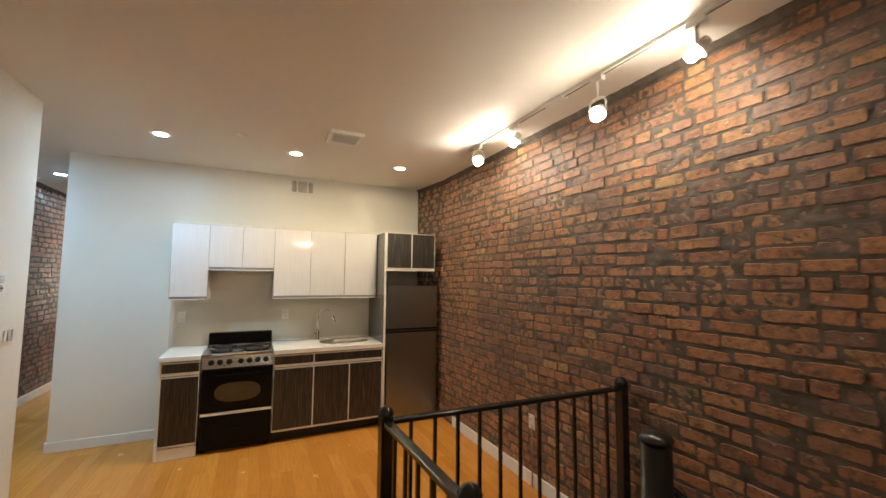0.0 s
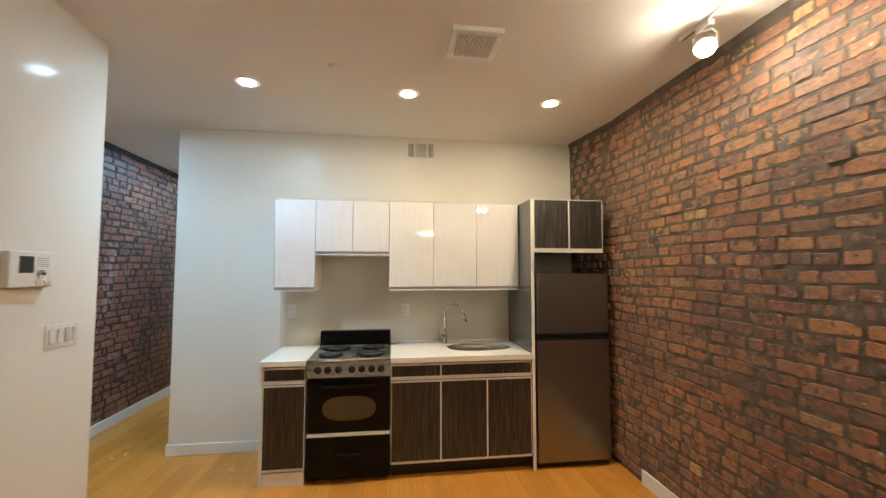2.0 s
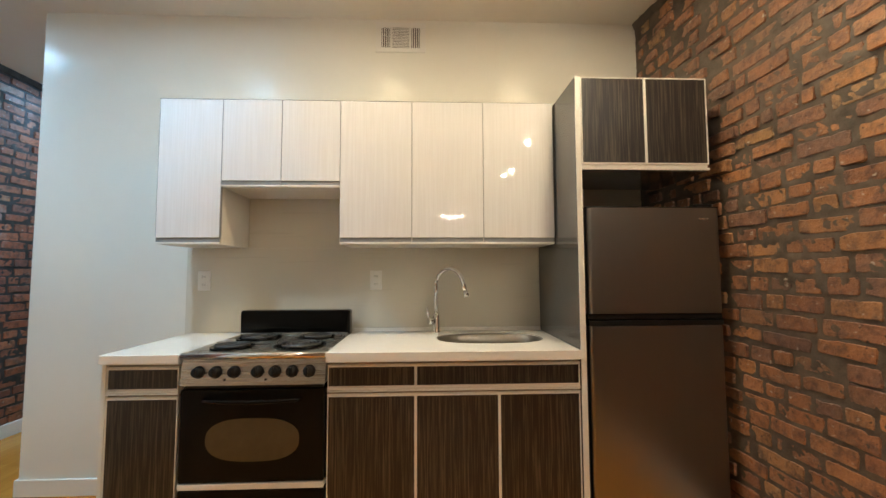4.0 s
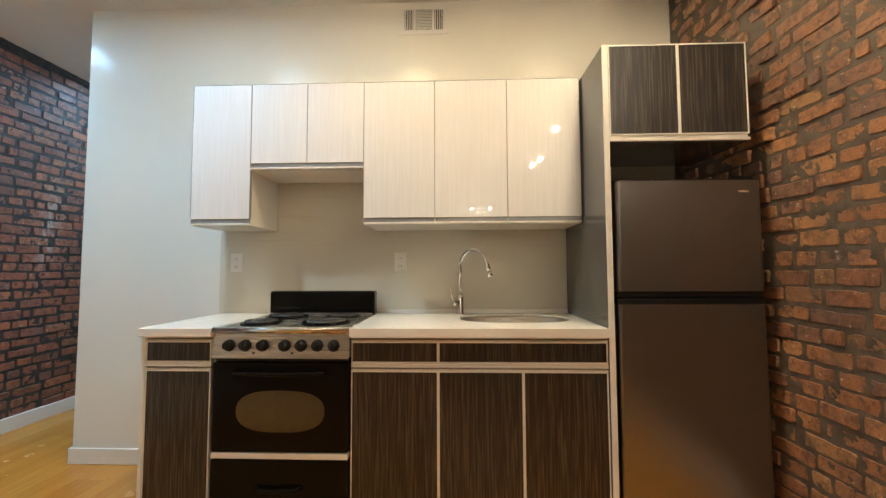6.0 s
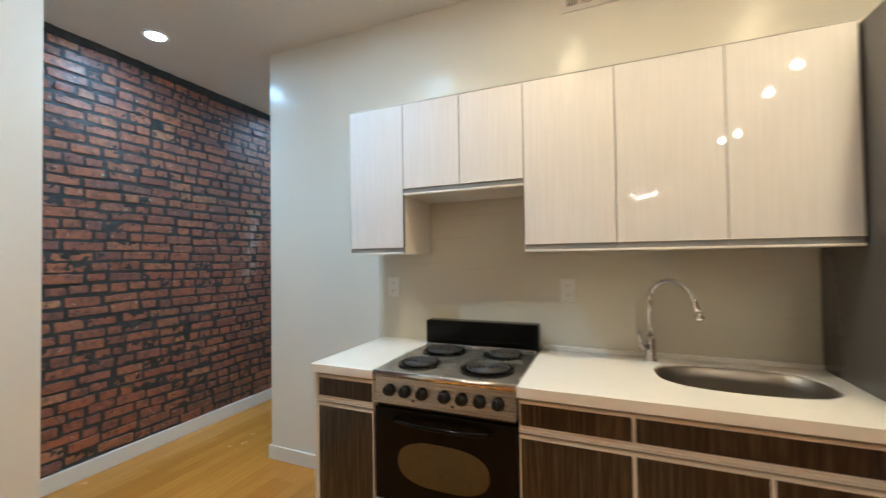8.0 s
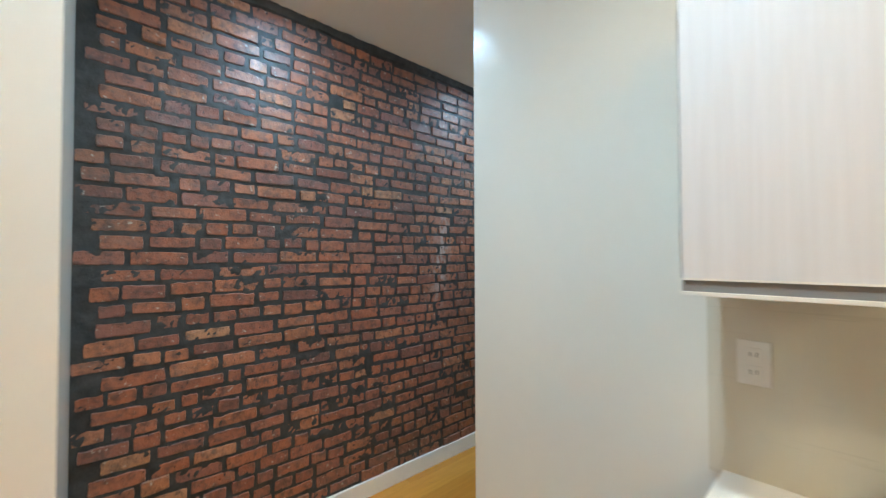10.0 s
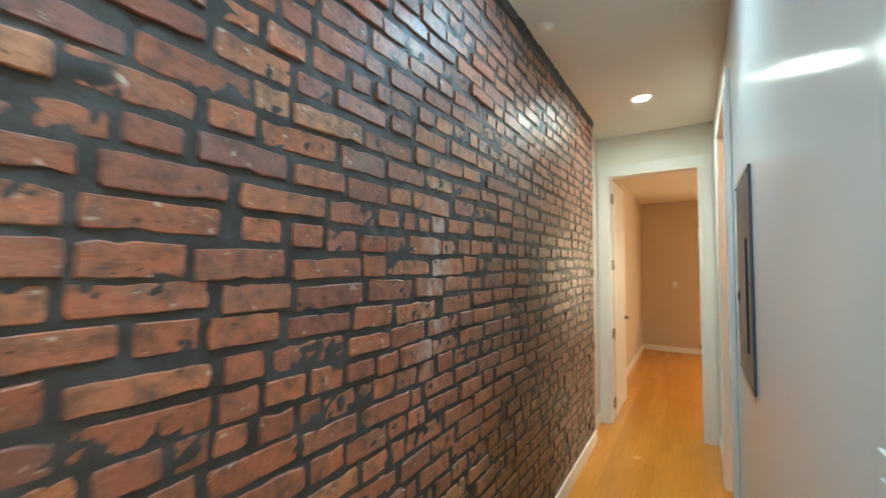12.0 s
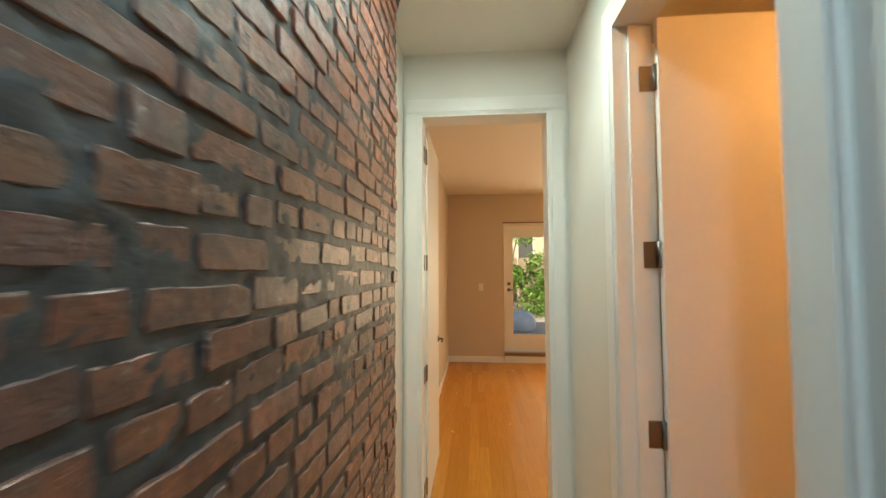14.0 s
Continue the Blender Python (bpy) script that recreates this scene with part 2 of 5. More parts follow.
BULB_REAR = glow("rear_warm_bulb", TRACK_TINT, TRACK_POWER / (math.pi * 0.0085 * 0.64))
BULB_TRACK = glow("warm_bulb", TRACK_TINT, TRACK_POWER / (math.pi * 0.0085))
LENS_AREA = math.pi * math.pi * 0.050 ** 2
LENS_END = glow("end_lens", END_TINT, HALL_POWER * 1.1 / LENS_AREA)
LENS_WARM, LENS_COOL, LENS_HALL = glow("warm_lens", WARM, SPOT_POWER / LENS_AREA), glow("cool_lens", COOL, COOL_POWER / LENS_AREA), glow("hall_lens", HALL_TINT, HALL_POWER / LENS_AREA)


# ---- building blocks ----
def box(bm, x0, x1, y0, y1, z0, z1, bev=0.0):
    r = bmesh.ops.create_cube(bm, size=1.0)
    vs = r["verts"]
    for v in vs:
        v.co = ((x0 + x1) / 2 + v.co.x * (x1 - x0), (y0 + y1) / 2 + v.co.y * (y1 - y0), (z0 + z1) / 2 + v.co.z * (z1 - z0))
    if bev:
        es = list({e for v in vs for e in v.link_edges})
        bmesh.ops.bevel(bm, geom=es, offset=bev, segments=2, affect="EDGES", profile=0.5)


def boxed(*a, **k):
    bm = bmesh.new()
    box(bm, *a, **k)
    return bm


def frame_of(a, b):
    d = (Vector(b) - Vector(a)).normalized()
    return d.to_track_quat("Z", "Y").to_matrix().to_4x4()


def cyl(bm, a, b, r0, r1=None, n=16, caps=True):
    r1 = r0 if r1 is None else r1
    q = frame_of(a, b)
    rings = []
    for p, r in ((Vector(a), r0), (Vector(b), r1)):
        rings.append([bm.verts.new(p + q.to_3x3() @ Vector((r * math.cos(2 * math.pi * i / n), r * math.sin(2 * math.pi * i / n), 0))) for i in range(n)])
    for i in range(n):
        f = bm.faces.new((rings[0][i], rings[0][(i + 1) % n], rings[1][(i + 1) % n], rings[1][i]))
        f.smooth = True
    if caps:
        bm.faces.new(rings[0][::-1])
        bm.faces.new(rings[1])


def tube(bm, pts, r, n=8):
    pts = [Vector(p) for p in pts]
    rings = []
    for i, p in enumerate(pts):
        d = (pts[min(i + 1, len(pts) - 1)] - pts[max(i - 1, 0)]).normalized()
        up = Vector((0, 0, 1)) if abs(d.z) < 0.95 else Vector((1, 0, 0))
        u = d.cross(up).normalized()
        w = u.cross(d)
        rr = r[i] if isinstance(r, (list, tuple)) else r
        rings.append([bm.verts.new(p + u * (rr * math.cos(2 * math.pi * k / n)) + w * (rr * math.sin(2 * math.pi * k / n))) for k in range(n)])
    for a, b in zip(rings, rings[1:]):
        for k in range(n):
            f = bm.faces.new((a[k], a[(k + 1) % n], b[(k + 1) % n], b[k]))
            f.smooth = True
    bm.faces.new(rings[0][::-1])
    bm.faces.new(rings[-1])


def lathe(bm, profile, n=24, m=None):
    """profile: radius and height, from below up; m: the pose of its axis."""
    m = m or Matrix()
    rings = []
    for r, z in profile:
        if r < 1e-6:
            rings.append([bm.verts.new(m @ Vector((0, 0, z)))])
        else:
            rings.append([bm.verts.new(m @ Vector((r * math.cos(2 * math.pi * i / n), r * math.sin(2 * math.pi * i / n), z))) for i in range(n)])
    for a, b in zip(rings, rings[1:]):
        for i in range(n):
            j = (i + 1) % n
            loop = [a[0], b[j], b[i]] if len(a) == 1 else [a[i], a[j], b[0]] if len(b) == 1 else [a[i], a[j], b[j], b[i]]
            if len(a) == 1 and len(b) == 1:
                continue
            f = bm.faces.new(loop)
            f.smooth = True


def mesh_of(name, bm, material):
    bmesh.ops.recalc_face_normals(bm, faces=bm.faces)
    me = bpy.data.meshes.new(name)
    bm.to_mesh(me)
    bm.free()
    me.materials.append(material)
    return me


def part(name, bm, material, parent, label=""):
    ob = new(name, mesh_of(name, bm, material))
    ob.parent = parent
    if parent.type == "EMPTY":
        ob.matrix_parent_inverse = parent.matrix_basis.inverted()
    return tagged(ob, label)


def thing(name, at, label, category, group="", kind=""):
    ob = new(name)
    ob.empty_display_size = 0.1
    ob.matrix_basis = Matrix.Translation(at)
    return tagged(ob, label, category, group, kind)


def solo(name, bm, material, at, label="", category="", group="", kind=""):
    bmesh.ops.translate(bm, verts=bm.verts, vec=-Vector(at))
    ob = new(name, mesh_of(name, bm, material))
    ob.matrix_basis = Matrix.Translation(at)
    return tagged(ob, label, category, group, kind)


def setting(name, bm, material, label, category="wall"):
    return tagged(new(name, mesh_of(name, bm, material)), label, category, kind="structure")


# ---- large structure ----
CEIL_Z = 2.865
XL, XR = -2.03, 2.675          # brick faces
KITCHEN_Y, HALL_X, WEST_X, WEST_END = 5.205, -1.088, -0.80, 3.865
BACK_Y = -6.0
BED_Y, BED_FAR, BED_L, BED_R, BED_Z = 9.09, 13.05, -2.10, 1.6, 2.745
END_Y, END_OPEN, END_TOP = 8.95, (-1.98, -1.205), 2.475
BATH_OPEN, BATH_TOP, BATH_X = (7.30, 8.15), 2.50, -0.965
WELL = (1.16, 2.66, 0.46, 1.95)

# ceilings
setting("ceiling_living", boxed(-2.4, 2.95, BACK_Y - 0.2, END_Y + 0.02, CEIL_Z, CEIL_Z + 0.2), CEIL, "flat off-white painted plaster ceiling with recessed lights", "ceiling")
setting("ceiling_bedroom", boxed(BED_L - 0.1, BED_R + 0.1, END_Y + 0.02, BED_FAR + 0.2, BED_Z, BED_Z + 0.25), CEIL, "plain painted bedroom ceiling in warm bounced light", "ceiling")

# walls
setting("wall_kitchen", boxed(HALL_X, 2.9, KITCHEN_Y, KITCHEN_Y + 0.13, -0.02, CEIL_Z), PAINT_SATIN, "cream satin painted wall behind the kitchen units")
bm = bmesh.new()
box(bm, HALL_X, BATH_X, KITCHEN_Y + 0.13, BATH_OPEN[0], -0.02, CEIL_Z)
box(bm, HALL_X, BATH_X, BATH_OPEN[1], END_Y, -0.02, CEIL_Z)
box(bm, HALL_X, BATH_X, BATH_OPEN[0], BATH_OPEN[1], BATH_TOP, CEIL_Z)
setting("wall_hall", bm, PAINT, "satin off-white hallway wall with a door opening")
bm = bmesh.new()
box(bm, BED_L - 0.15, END_OPEN[0], END_Y, BED_Y, -0.02, CEIL_Z)
box(bm, END_OPEN[1], BED_R + 0.1, END_Y, BED_Y, -0.02, CEIL_Z)
box(bm, END_OPEN[0], END_OPEN[1], END_Y, BED_Y, END_TOP, CEIL_Z)
setting("wall_hall_end", bm, PAINT, "cream wall with tall doorway closing the hallway")
bm = bmesh.new()
box(bm, WEST_X - 0.13, WEST_X, BACK_Y, WEST_END, -0.02, CEIL_Z)
box(bm, -2.25, WEST_X - 0.13, WEST_END - 0.13, WEST_END, -0.02, CEIL_Z)
setting("wall_west", bm, PAINT, "cream painted wall with switches and intercom")
setting("wall_south", boxed(WEST_X - 0.13, 2.9, BACK_Y - 0.15, BACK_Y, -0.02, CEIL_Z), PAINT, "plain cream painted wall behind the stairs")
setting("wall_hall_plaster", boxed(-2.3, -2.09, 8.45, END_Y, -0.02, CEIL_Z), PAINT, "narrow cream plaster strip beside the brick")
# bedroom shell; the garden door stands in its far wall
GD = (-1.19, -0.27, 0.19, 2.257)
bm = bmesh.new()
box(bm, BED_L - 0.1, GD[0], BED_FAR, BED_FAR + 0.2, -0.02, BED_Z)
box(bm, GD[1], 0.15, BED_FAR, BED_FAR + 0.2, -0.02, BED_Z)
box(bm, 0.15, 1.25, BED_FAR, BED_FAR + 0.2, -0.02, 0.8)
box(bm, 0.15, 1.25, BED_FAR, BED_FAR + 0.2, 2.2, BED_Z)
box(bm, 1.25, BED_R, BED_FAR, BED_FAR + 0.2, -0.02, BED_Z)
box(bm, GD[0], GD[1], BED_FAR, BED_FAR + 0.2, GD[3], BED_Z)
box(bm, GD[0], GD[1], BED_FAR + 0.05, BED_FAR + 0.2, -0.02, GD[2] - 0.02)
setting("wall_bedroom_far", bm, TAN, "tan painted bedroom wall around a glazed garden door")
setting("wall_bedroom_left", boxed(BED_L - 0.1, BED_L, BED_Y, BED_FAR, -0.02, BED_Z), TAN, "tan painted bedroom side wall")
setting("wall_bedroom_right", boxed(BED_R, BED_R + 0.1, BED_Y, BED_FAR, -0.02, BED_Z), TAN, "plain tan bedroom wall")
# side room behind the hallway door
bm = bmesh.new()
box(bm, 0.75, 0.85, 6.6, END_Y, -0.02, CEIL_Z)
box(bm, BATH_X, 0.75, 6.5, 6.6, -0.02, CEIL_Z)
setting("wall_side_room", bm, TAN, "plain walls of the small side room")
# brick backing
bm = bmesh.new()
box(bm, XL - 0.25, XL - 0.012, WEST_END, 8.45, -0.02, CEIL_Z)
WALL_L = setting("wall_brick_hall", bm, MORTAR_DARK, "sealed old brick wall with dark slate mortar", "brick wall")
bm = bmesh.new()
box(bm, XR + 0.012, XR + 0.25, BACK_Y, KITCHEN_Y, -3.0, CEIL_Z)
WALL_R = setting("wall_brick_living", bm, MORTAR_WARM, "exposed orange red brick wall with grey brown mortar", "brick wall")

# floor base with the stair opening
bm = bmesh.new()
x0, x1, y0, y1 = WELL
box(bm, -2.3, x0, BACK_Y, BED_FAR + 0.2, -0.25, -0.012)
box(bm, x0, 2.9, y1, BED_FAR + 0.2, -0.25, -0.012)
box(bm, x0, 2.9, BACK_Y, y0, -0.25, -0.012)
box(bm, x1, 2.9, y0, y1, -0.25, -0.012)
FLOOR = setting("floor", bm, SUBFLOOR, "honey oak strip floor with satin varnish", "floor")
bm = bmesh.new()
box(bm, x0 - 0.5, x0 - 0.4, y0 - 0.6, y1 + 0.6, -2.8, -0.25)
box(bm, x0 - 0.4, XR + 0.01, y0 - 0.6, y0 - 0.5, -2.8, -0.25)
box(bm, x0 - 0.4, XR + 0.01, y1 + 0.5, y1 + 0.6, -2.8, -0.25)
box(bm, x0 - 0.4, XR + 0.01, y0 - 0.5, y1 + 0.5, -2.9, -2.8)
setting("wall_stairwell", bm, PAINT, "plain walls of the lower stairwell")


# ---- skirtings and door trim ----
def skirting(name, x0, x1, y0, y1, h=0.095):
    bm = bmesh.new()
    box(bm, x0, x1, y0, y1, 0.001, h, 0.003)
    setting(name, bm, TRIM, "white painted wooden skirting board", "baseboard")


skirting("baseboard_1", HALL_X - 0.015, -0.155, KITCHEN_Y - 0.015, KITCHEN_Y - 0.001)
skirting("baseboard_2", HALL_X - 0.015, HALL_X - 0.001, KITCHEN_Y, BATH_OPEN[0] - 0.10)
skirting("baseboard_3", HALL_X - 0.015, HALL_X - 0.001, BATH_OPEN[1] + 0.10, END_Y - 0.002)
skirting("baseboard_4", XL - 0.004, XL + 0.016, WEST_END + 0.001, 8.45, 0.105)
skirting("baseboard_5", -2.089, -2.075, 8.455, END_Y - 0.03)
skirting("baseboard_6", XR - 0.016, XR + 0.004, BACK_Y + 0.001, 4.27, 0.105)
skirting("baseboard_7", WEST_X + 0.001, WEST_X + 0.015, BACK_Y + 0.001, WEST_END + 0.015)
skirting("baseboard_8", BED_L + 0.001, GD[0] - 0.002, BED_FAR - 0.015, BED_FAR - 0.001)
skirting("baseboard_9", BED_L + 0.001, BED_L + 0.015, BED_Y + 0.001, BED_FAR - 0.016)
skirting("baseboard_10", GD[1] + 0.002, BED_R - 0.001, BED_FAR - 0.015, BED_FAR - 0.001)


def casing_y(name, y, x0, x1, top, w=0.10, t=0.02):
    """Trim round an opening in a wall that faces -y."""
    bm = bmesh.new()
    for a, b in ((x0 - w, x0), (x1, x1 + w)):
        box(bm, a, b, y - t, y - 0.001, 0.001, top, 0.003)
        box(bm, a + 0.012, b - 0.012, y - t - 0.006, y - t, 0.001, top, 0.002)
    box(bm, x0 - w, x1 + w, y - t, y - 0.001, top + 0.001, top + w, 0.003)
    box(bm, x0 - w + 0.012, x1 + w - 0.012, y - t - 0.006, y - t, top + 0.013, top + w - 0.012, 0.002)
    setting(name, bm, TRIM, "white painted door casing", "trim")


casing_y("trim_1", END_Y, END_OPEN[0], END_OPEN[1], END_TOP, 0.098)
bm = bmesh.new()
for x in (END_OPEN[0], END_OPEN[1] - 0.012):
    box(bm, x, x + 0.012, END_Y - 0.018, BED_Y, 0.001, END_TOP - 0.013)
box(bm, END_OPEN[0], END_OPEN[1], END_Y - 0.018, BED_Y, END_TOP - 0.012, END_TOP)
setting("trim_2", bm, TRIM, "white painted door jamb lining", "trim")
bm = bmesh.new()
for a, b in ((BATH_OPEN[0] - 0.1, BATH_OPEN[0]), (BATH_OPEN[1], BATH_OPEN[1] + 0.1)):
    box(bm, HALL_X - 0.02, HALL_X - 0.001, a, b, 0.001, BATH_TOP, 0.003)
    box(bm, HALL_X - 0.026, HALL_X - 0.02, a + 0.012, b - 0.012, 0.001, BATH_TOP, 0.002)
box(bm, HALL_X - 0.02, HALL_X - 0.001, BATH_OPEN[0] - 0.1, BATH_OPEN[1] + 0.1, BATH_TOP + 0.001, BATH_TOP + 0.1, 0.003)
setting("trim_3", bm, TRIM, "white painted door casing", "trim")
bm = bmesh.new()
for a in (BATH_OPEN[0], BATH_OPEN[1] - 0.014):
    box(bm, HALL_X - 0.018, BATH_X + 0.01, a, a + 0.014, 0.001, BATH_TOP - 0.015)
    s = a + 0.014 if a == BATH_OPEN[0] else a - 0.011
    box(bm, HALL_X + 0.04, HALL_X + 0.075, s, s + 0.011, 0.001, BATH_TOP - 0.016)
box(bm, HALL_X - 0.018, BATH_X + 0.01, BATH_OPEN[0], BATH_OPEN[1], BATH_TOP - 0.014, BATH_TOP)
setting("trim_4", bm, TRIM, "white painted door jamb lining with stop", "trim")


# ---- lamps ----
def recessed_light(at, lens, tint, power, label):
    root = thing("recessed_light", at, label, "ceiling light", "recessed ceiling lights")
    x, y, z = at
    bm = bmesh.new()
    lathe(bm, [(0.051, -0.001), (0.056, -0.006), (0.072, -0.007), (0.078, -0.003), (0.078, 0.0)], 32, Matrix.Translation(at))
    part("trim_ring", bm, PLASTIC, root)
    bm = bmesh.new()
    lathe(bm, [(0.0, -0.003), (0.050, -0.003), (0.050, -0.001), (0.0, -0.001)], 32, Matrix.Translation(at))
    part("lens", bm, lens, root, "glowing lens")
    beam = bpy.data.lights.new("reflector_beam", "SPOT")
    beam.energy, beam.color, beam.spot_size, beam.spot_blend, beam.shadow_soft_size = power * BEAM, tint, radians(128), 0.9, 0.045
    new("reflector_beam", beam).matrix_world = Matrix.Translation((x, y, z - 0.012))


for x, y, lens, tint, power, word in ((-0.18, 4.224, LENS_COOL, COOL, COOL_POWER, "cool"), (0.911, 4.258, LENS_WARM, WARM, SPOT_POWER, "warm"),
                                      (2.0, 4.28, LENS_WARM, WARM, SPOT_POWER, "warm"), (-1.565, 4.714, LENS_HALL, HALL_TINT, HALL_POWER, "cool"),
                                      (-1.565, 6.40, LENS_HALL, HALL_TINT, HALL_POWER, "cool"), (-1.582, 8.067, LENS_END, END_TINT, HALL_POWER * 1.1, "pale")):
    recessed_light((x, y, CEIL_Z), lens, tint, power, f"small round recessed ceiling light glowing {word} white")


def track_head(at, aim, power_mat, drop=0.155, size=1.0):
    """A yoke head under the track at `at`; aim: the way the bulb points."""
    root = thing("track_spotlight", at, "white yoke track spotlight with a bare glowing bulb", "spotlight", "track spotlights")
    x, y, z = at
    bm = boxed(x - 0.017, x + 0.017, y - 0.045, y + 0.045, z - 0.03, z, bev=0.004)
    part("adapter", bm, PLASTIC, root)
    c = Vector((x, y, z - drop))
    bm = bmesh.new()
    cyl(bm, (x, y, z - 0.03), (x, y, z - drop + 0.086), 0.007)
    part("stem", bm, PLASTIC, root)
    d = Vector(aim).normalized()
    side = d.cross(Vector((0, 0, 1))).normalized()
    bm = bmesh.new()
    tube(bm, [c + side * 0.05, c + side * 0.052 + Vector((0, 0, 0.06)), c + side * 0.03 + Vector((0, 0, 0.088)), c - side * 0.03 + Vector((0, 0, 0.088)),
              c - side * 0.052 + Vector((0, 0, 0.06)), c - side * 0.05], 0.005, 8)
    part("yoke", bm, PLASTIC, root)
    m = Matrix.Translation(c) @ frame_of((0, 0, 0), d)
    bm = bmesh.new()
    lathe(bm, [(0.0, -0.055), (0.022, -0.055), (0.026, -0.02), (0.045, -0.005), (0.05, 0.004), (0.047, 0.004), (0.042, -0.002), (0.022, -0.016)], 24, m)
    part("socket_ring", bm, PLASTIC, root)
    bm = bmesh.new()
    lathe(bm, [(0.0, -0.012), (0.018, -0.008), (0.027, 0.012), (0.032, 0.030), (0.029, 0.044), (0.018, 0.055), (0.0, 0.059)], 24, m @ Matrix.Scale(size, 4))
    part("bulb", bm, power_mat, root, "glowing warm bulb")


TRACK_X, TRACK_Z = 2.375, CEIL_Z - 0.022
def rear_track():
    y = -2.6
    root = thing("light_track", (1.87, y, CEIL_Z), "short white ceiling light track at the back of the room", "light track")
    part("rail", boxed(1.55, 2.20, y - 0.017, y + 0.017, CEIL_Z - 0.022, CEIL_Z - 0.001, bev=0.003), PLASTIC, root)
    for x, drop in ((1.64, 0.17), (1.79, 0.235), (1.94, 0.20), (2.10, 0.14)):
        track_head((x, y, CEIL_Z - 0.022), (-0.3, 0.45, -0.5), BULB_REAR, drop, 0.8)


rear_track()
track = thing("light_track", (TRACK_X, 1.8, CEIL_Z), "slim white ceiling light track with feed box", "light track")
part("rail", boxed(TRACK_X - 0.017, TRACK_X + 0.017, 0.35, 3.38, TRACK_Z, CEIL_Z - 0.001, bev=0.003), PLASTIC, track)
part("feed_box", boxed(TRACK_X - 0.03, TRACK_X + 0.03, 2.12, 2.30, CEIL_Z - 0.03, CEIL_Z - 0.002, bev=0.005), PLASTIC, track)
part("slot", boxed(TRACK_X - 0.004, TRACK_X + 0.004, 0.36, 3.37, TRACK_Z - 0.002, TRACK_Z, bev=0), VENT_DARK, track)
for y, aim, drop in ((3.22, (-0.35, -0.35, -0.55), 0.125), (2.66, (-0.3, 0.3, -0.6), 0.115), (1.85, (-0.5, -0.1, -0.7), 0.215), (1.27, (-0.25, 0.5, -0.5), 0.14)):
    track_head((TRACK_X, y, TRACK_Z), aim, BULB_TRACK, drop)

# side room lamp, out of view: a warm globe added for the orange light
side_lamp = thing("side_fill_globe", (0.35, 6.95, CEIL_Z), "warm glowing globe lamp, unseen, added to light the side room", "ceiling light")
bm = bmesh.new()
cyl(bm, (0.35, 6.95, CEIL_Z - 0.03), (0.35, 6.95, CEIL_Z - 0.001), 0.06)
part("canopy", bm, NICKEL, side_lamp)
bm = bmesh.new()
bmesh.ops.create_uvsphere(bm, u_segments=24, v_segments=12, radius=0.09, matrix=Matrix.Translation((0.35, 6.95, CEIL_Z - 0.11)))
part("globe", bm, glow("amber_globe", (1.0, 0.50, 0.17), 80.0), side_lamp)


# ---- kitchen: wall units ----
UY, UTOP, UBOT = 4.868, 2.185, 1.415


def wall_unit(x0, x1, z0, z1, doors, label):
    root = thing("wall_cabinet", ((x0 + x1) / 2, 5.03, z0), label, "cabinet", "white wall cabinets")
    bm = bmesh.new()
    t = 0.016
    box(bm, x0 + 0.0005, x0 + t, UY + 0.022, KITCHEN_Y - 0.001, z0, z1)
    box(bm, x1 - t, x1 - 0.0005, UY + 0.022, KITCHEN_Y - 0.001, z0, z1)
    box(bm, x0 + t, x1 - t, UY + 0.022, KITCHEN_Y - 0.001, z0, z0 + t)
    box(bm, x0 + t, x1 - t, UY + 0.022, KITCHEN_Y - 0.001, z1 - t, z1)
    box(bm, x0 + t, x1 - t, KITCHEN_Y - 0.01, KITCHEN_Y - 0.002, z0 + t, z1 - t)
    part("body", bm, CARCASS, root)
    w = (x1 - x0) / doors
    for i in range(doors):
        a, b = x0 + i * w + 0.0018, x0 + (i + 1) * w - 0.0018
        d = part("door", boxed(a, b, UY, UY + 0.02, z0 + 0.036, z1 - 0.002, bev=0.0015), GLOSS_WHITE, root)
        bm = bmesh.new()
        box(bm, a, b, UY - 0.004, UY + 0.002, z0 + 0.001, z0 + 0.010, 0.001)
        box(bm, a, b, UY - 0.001, UY + 0.0005, z0 + 0.0345, z0 + 0.0385)
        part("handle_profile", bm, ALU, d, "aluminium grip profile")
        # dark grey here stands for the shade inside the grip recess
        part("grip_recess", boxed(a, b, UY + 0.004, UY + 0.0135, z0 + 0.010, z0 + 0.0345), EDGE_GREY, d, "aluminium grip recess, its shade given in grey")
        bm = bmesh.new()
        box(bm, a - 0.0015, a - 0.0004, UY - 0.0005, UY + 0.0205, z0 + 0.036, z1 - 0.002)
        box(bm, b + 0.0004, b + 0.0015, UY - 0.0005, UY + 0.0205, z0 + 0.036, z1 - 0.002)
        box(bm, a, b, UY - 0.0005, UY + 0.0205, z1 - 0.0018, z1 + 0.0005)
        part("edge_strip", bm, EDGE_GREY, d)


wall_unit(-0.160, 0.165, UBOT, UTOP, 1, "narrow white gloss wall cabinet with streaked door")
wall_unit(0.165, 0.780, 1.715, UTOP, 2, "short white gloss wall cabinet above the stove")
wall_unit(0.780, 1.160, UBOT, UTOP, 1, "white gloss wall cabinet with one streaked door")
wall_unit(1.160, 1.925, UBOT, UTOP, 2, "wide white gloss wall cabinet with two doors")

# ---- kitchen: base units ----
BY = 4.572


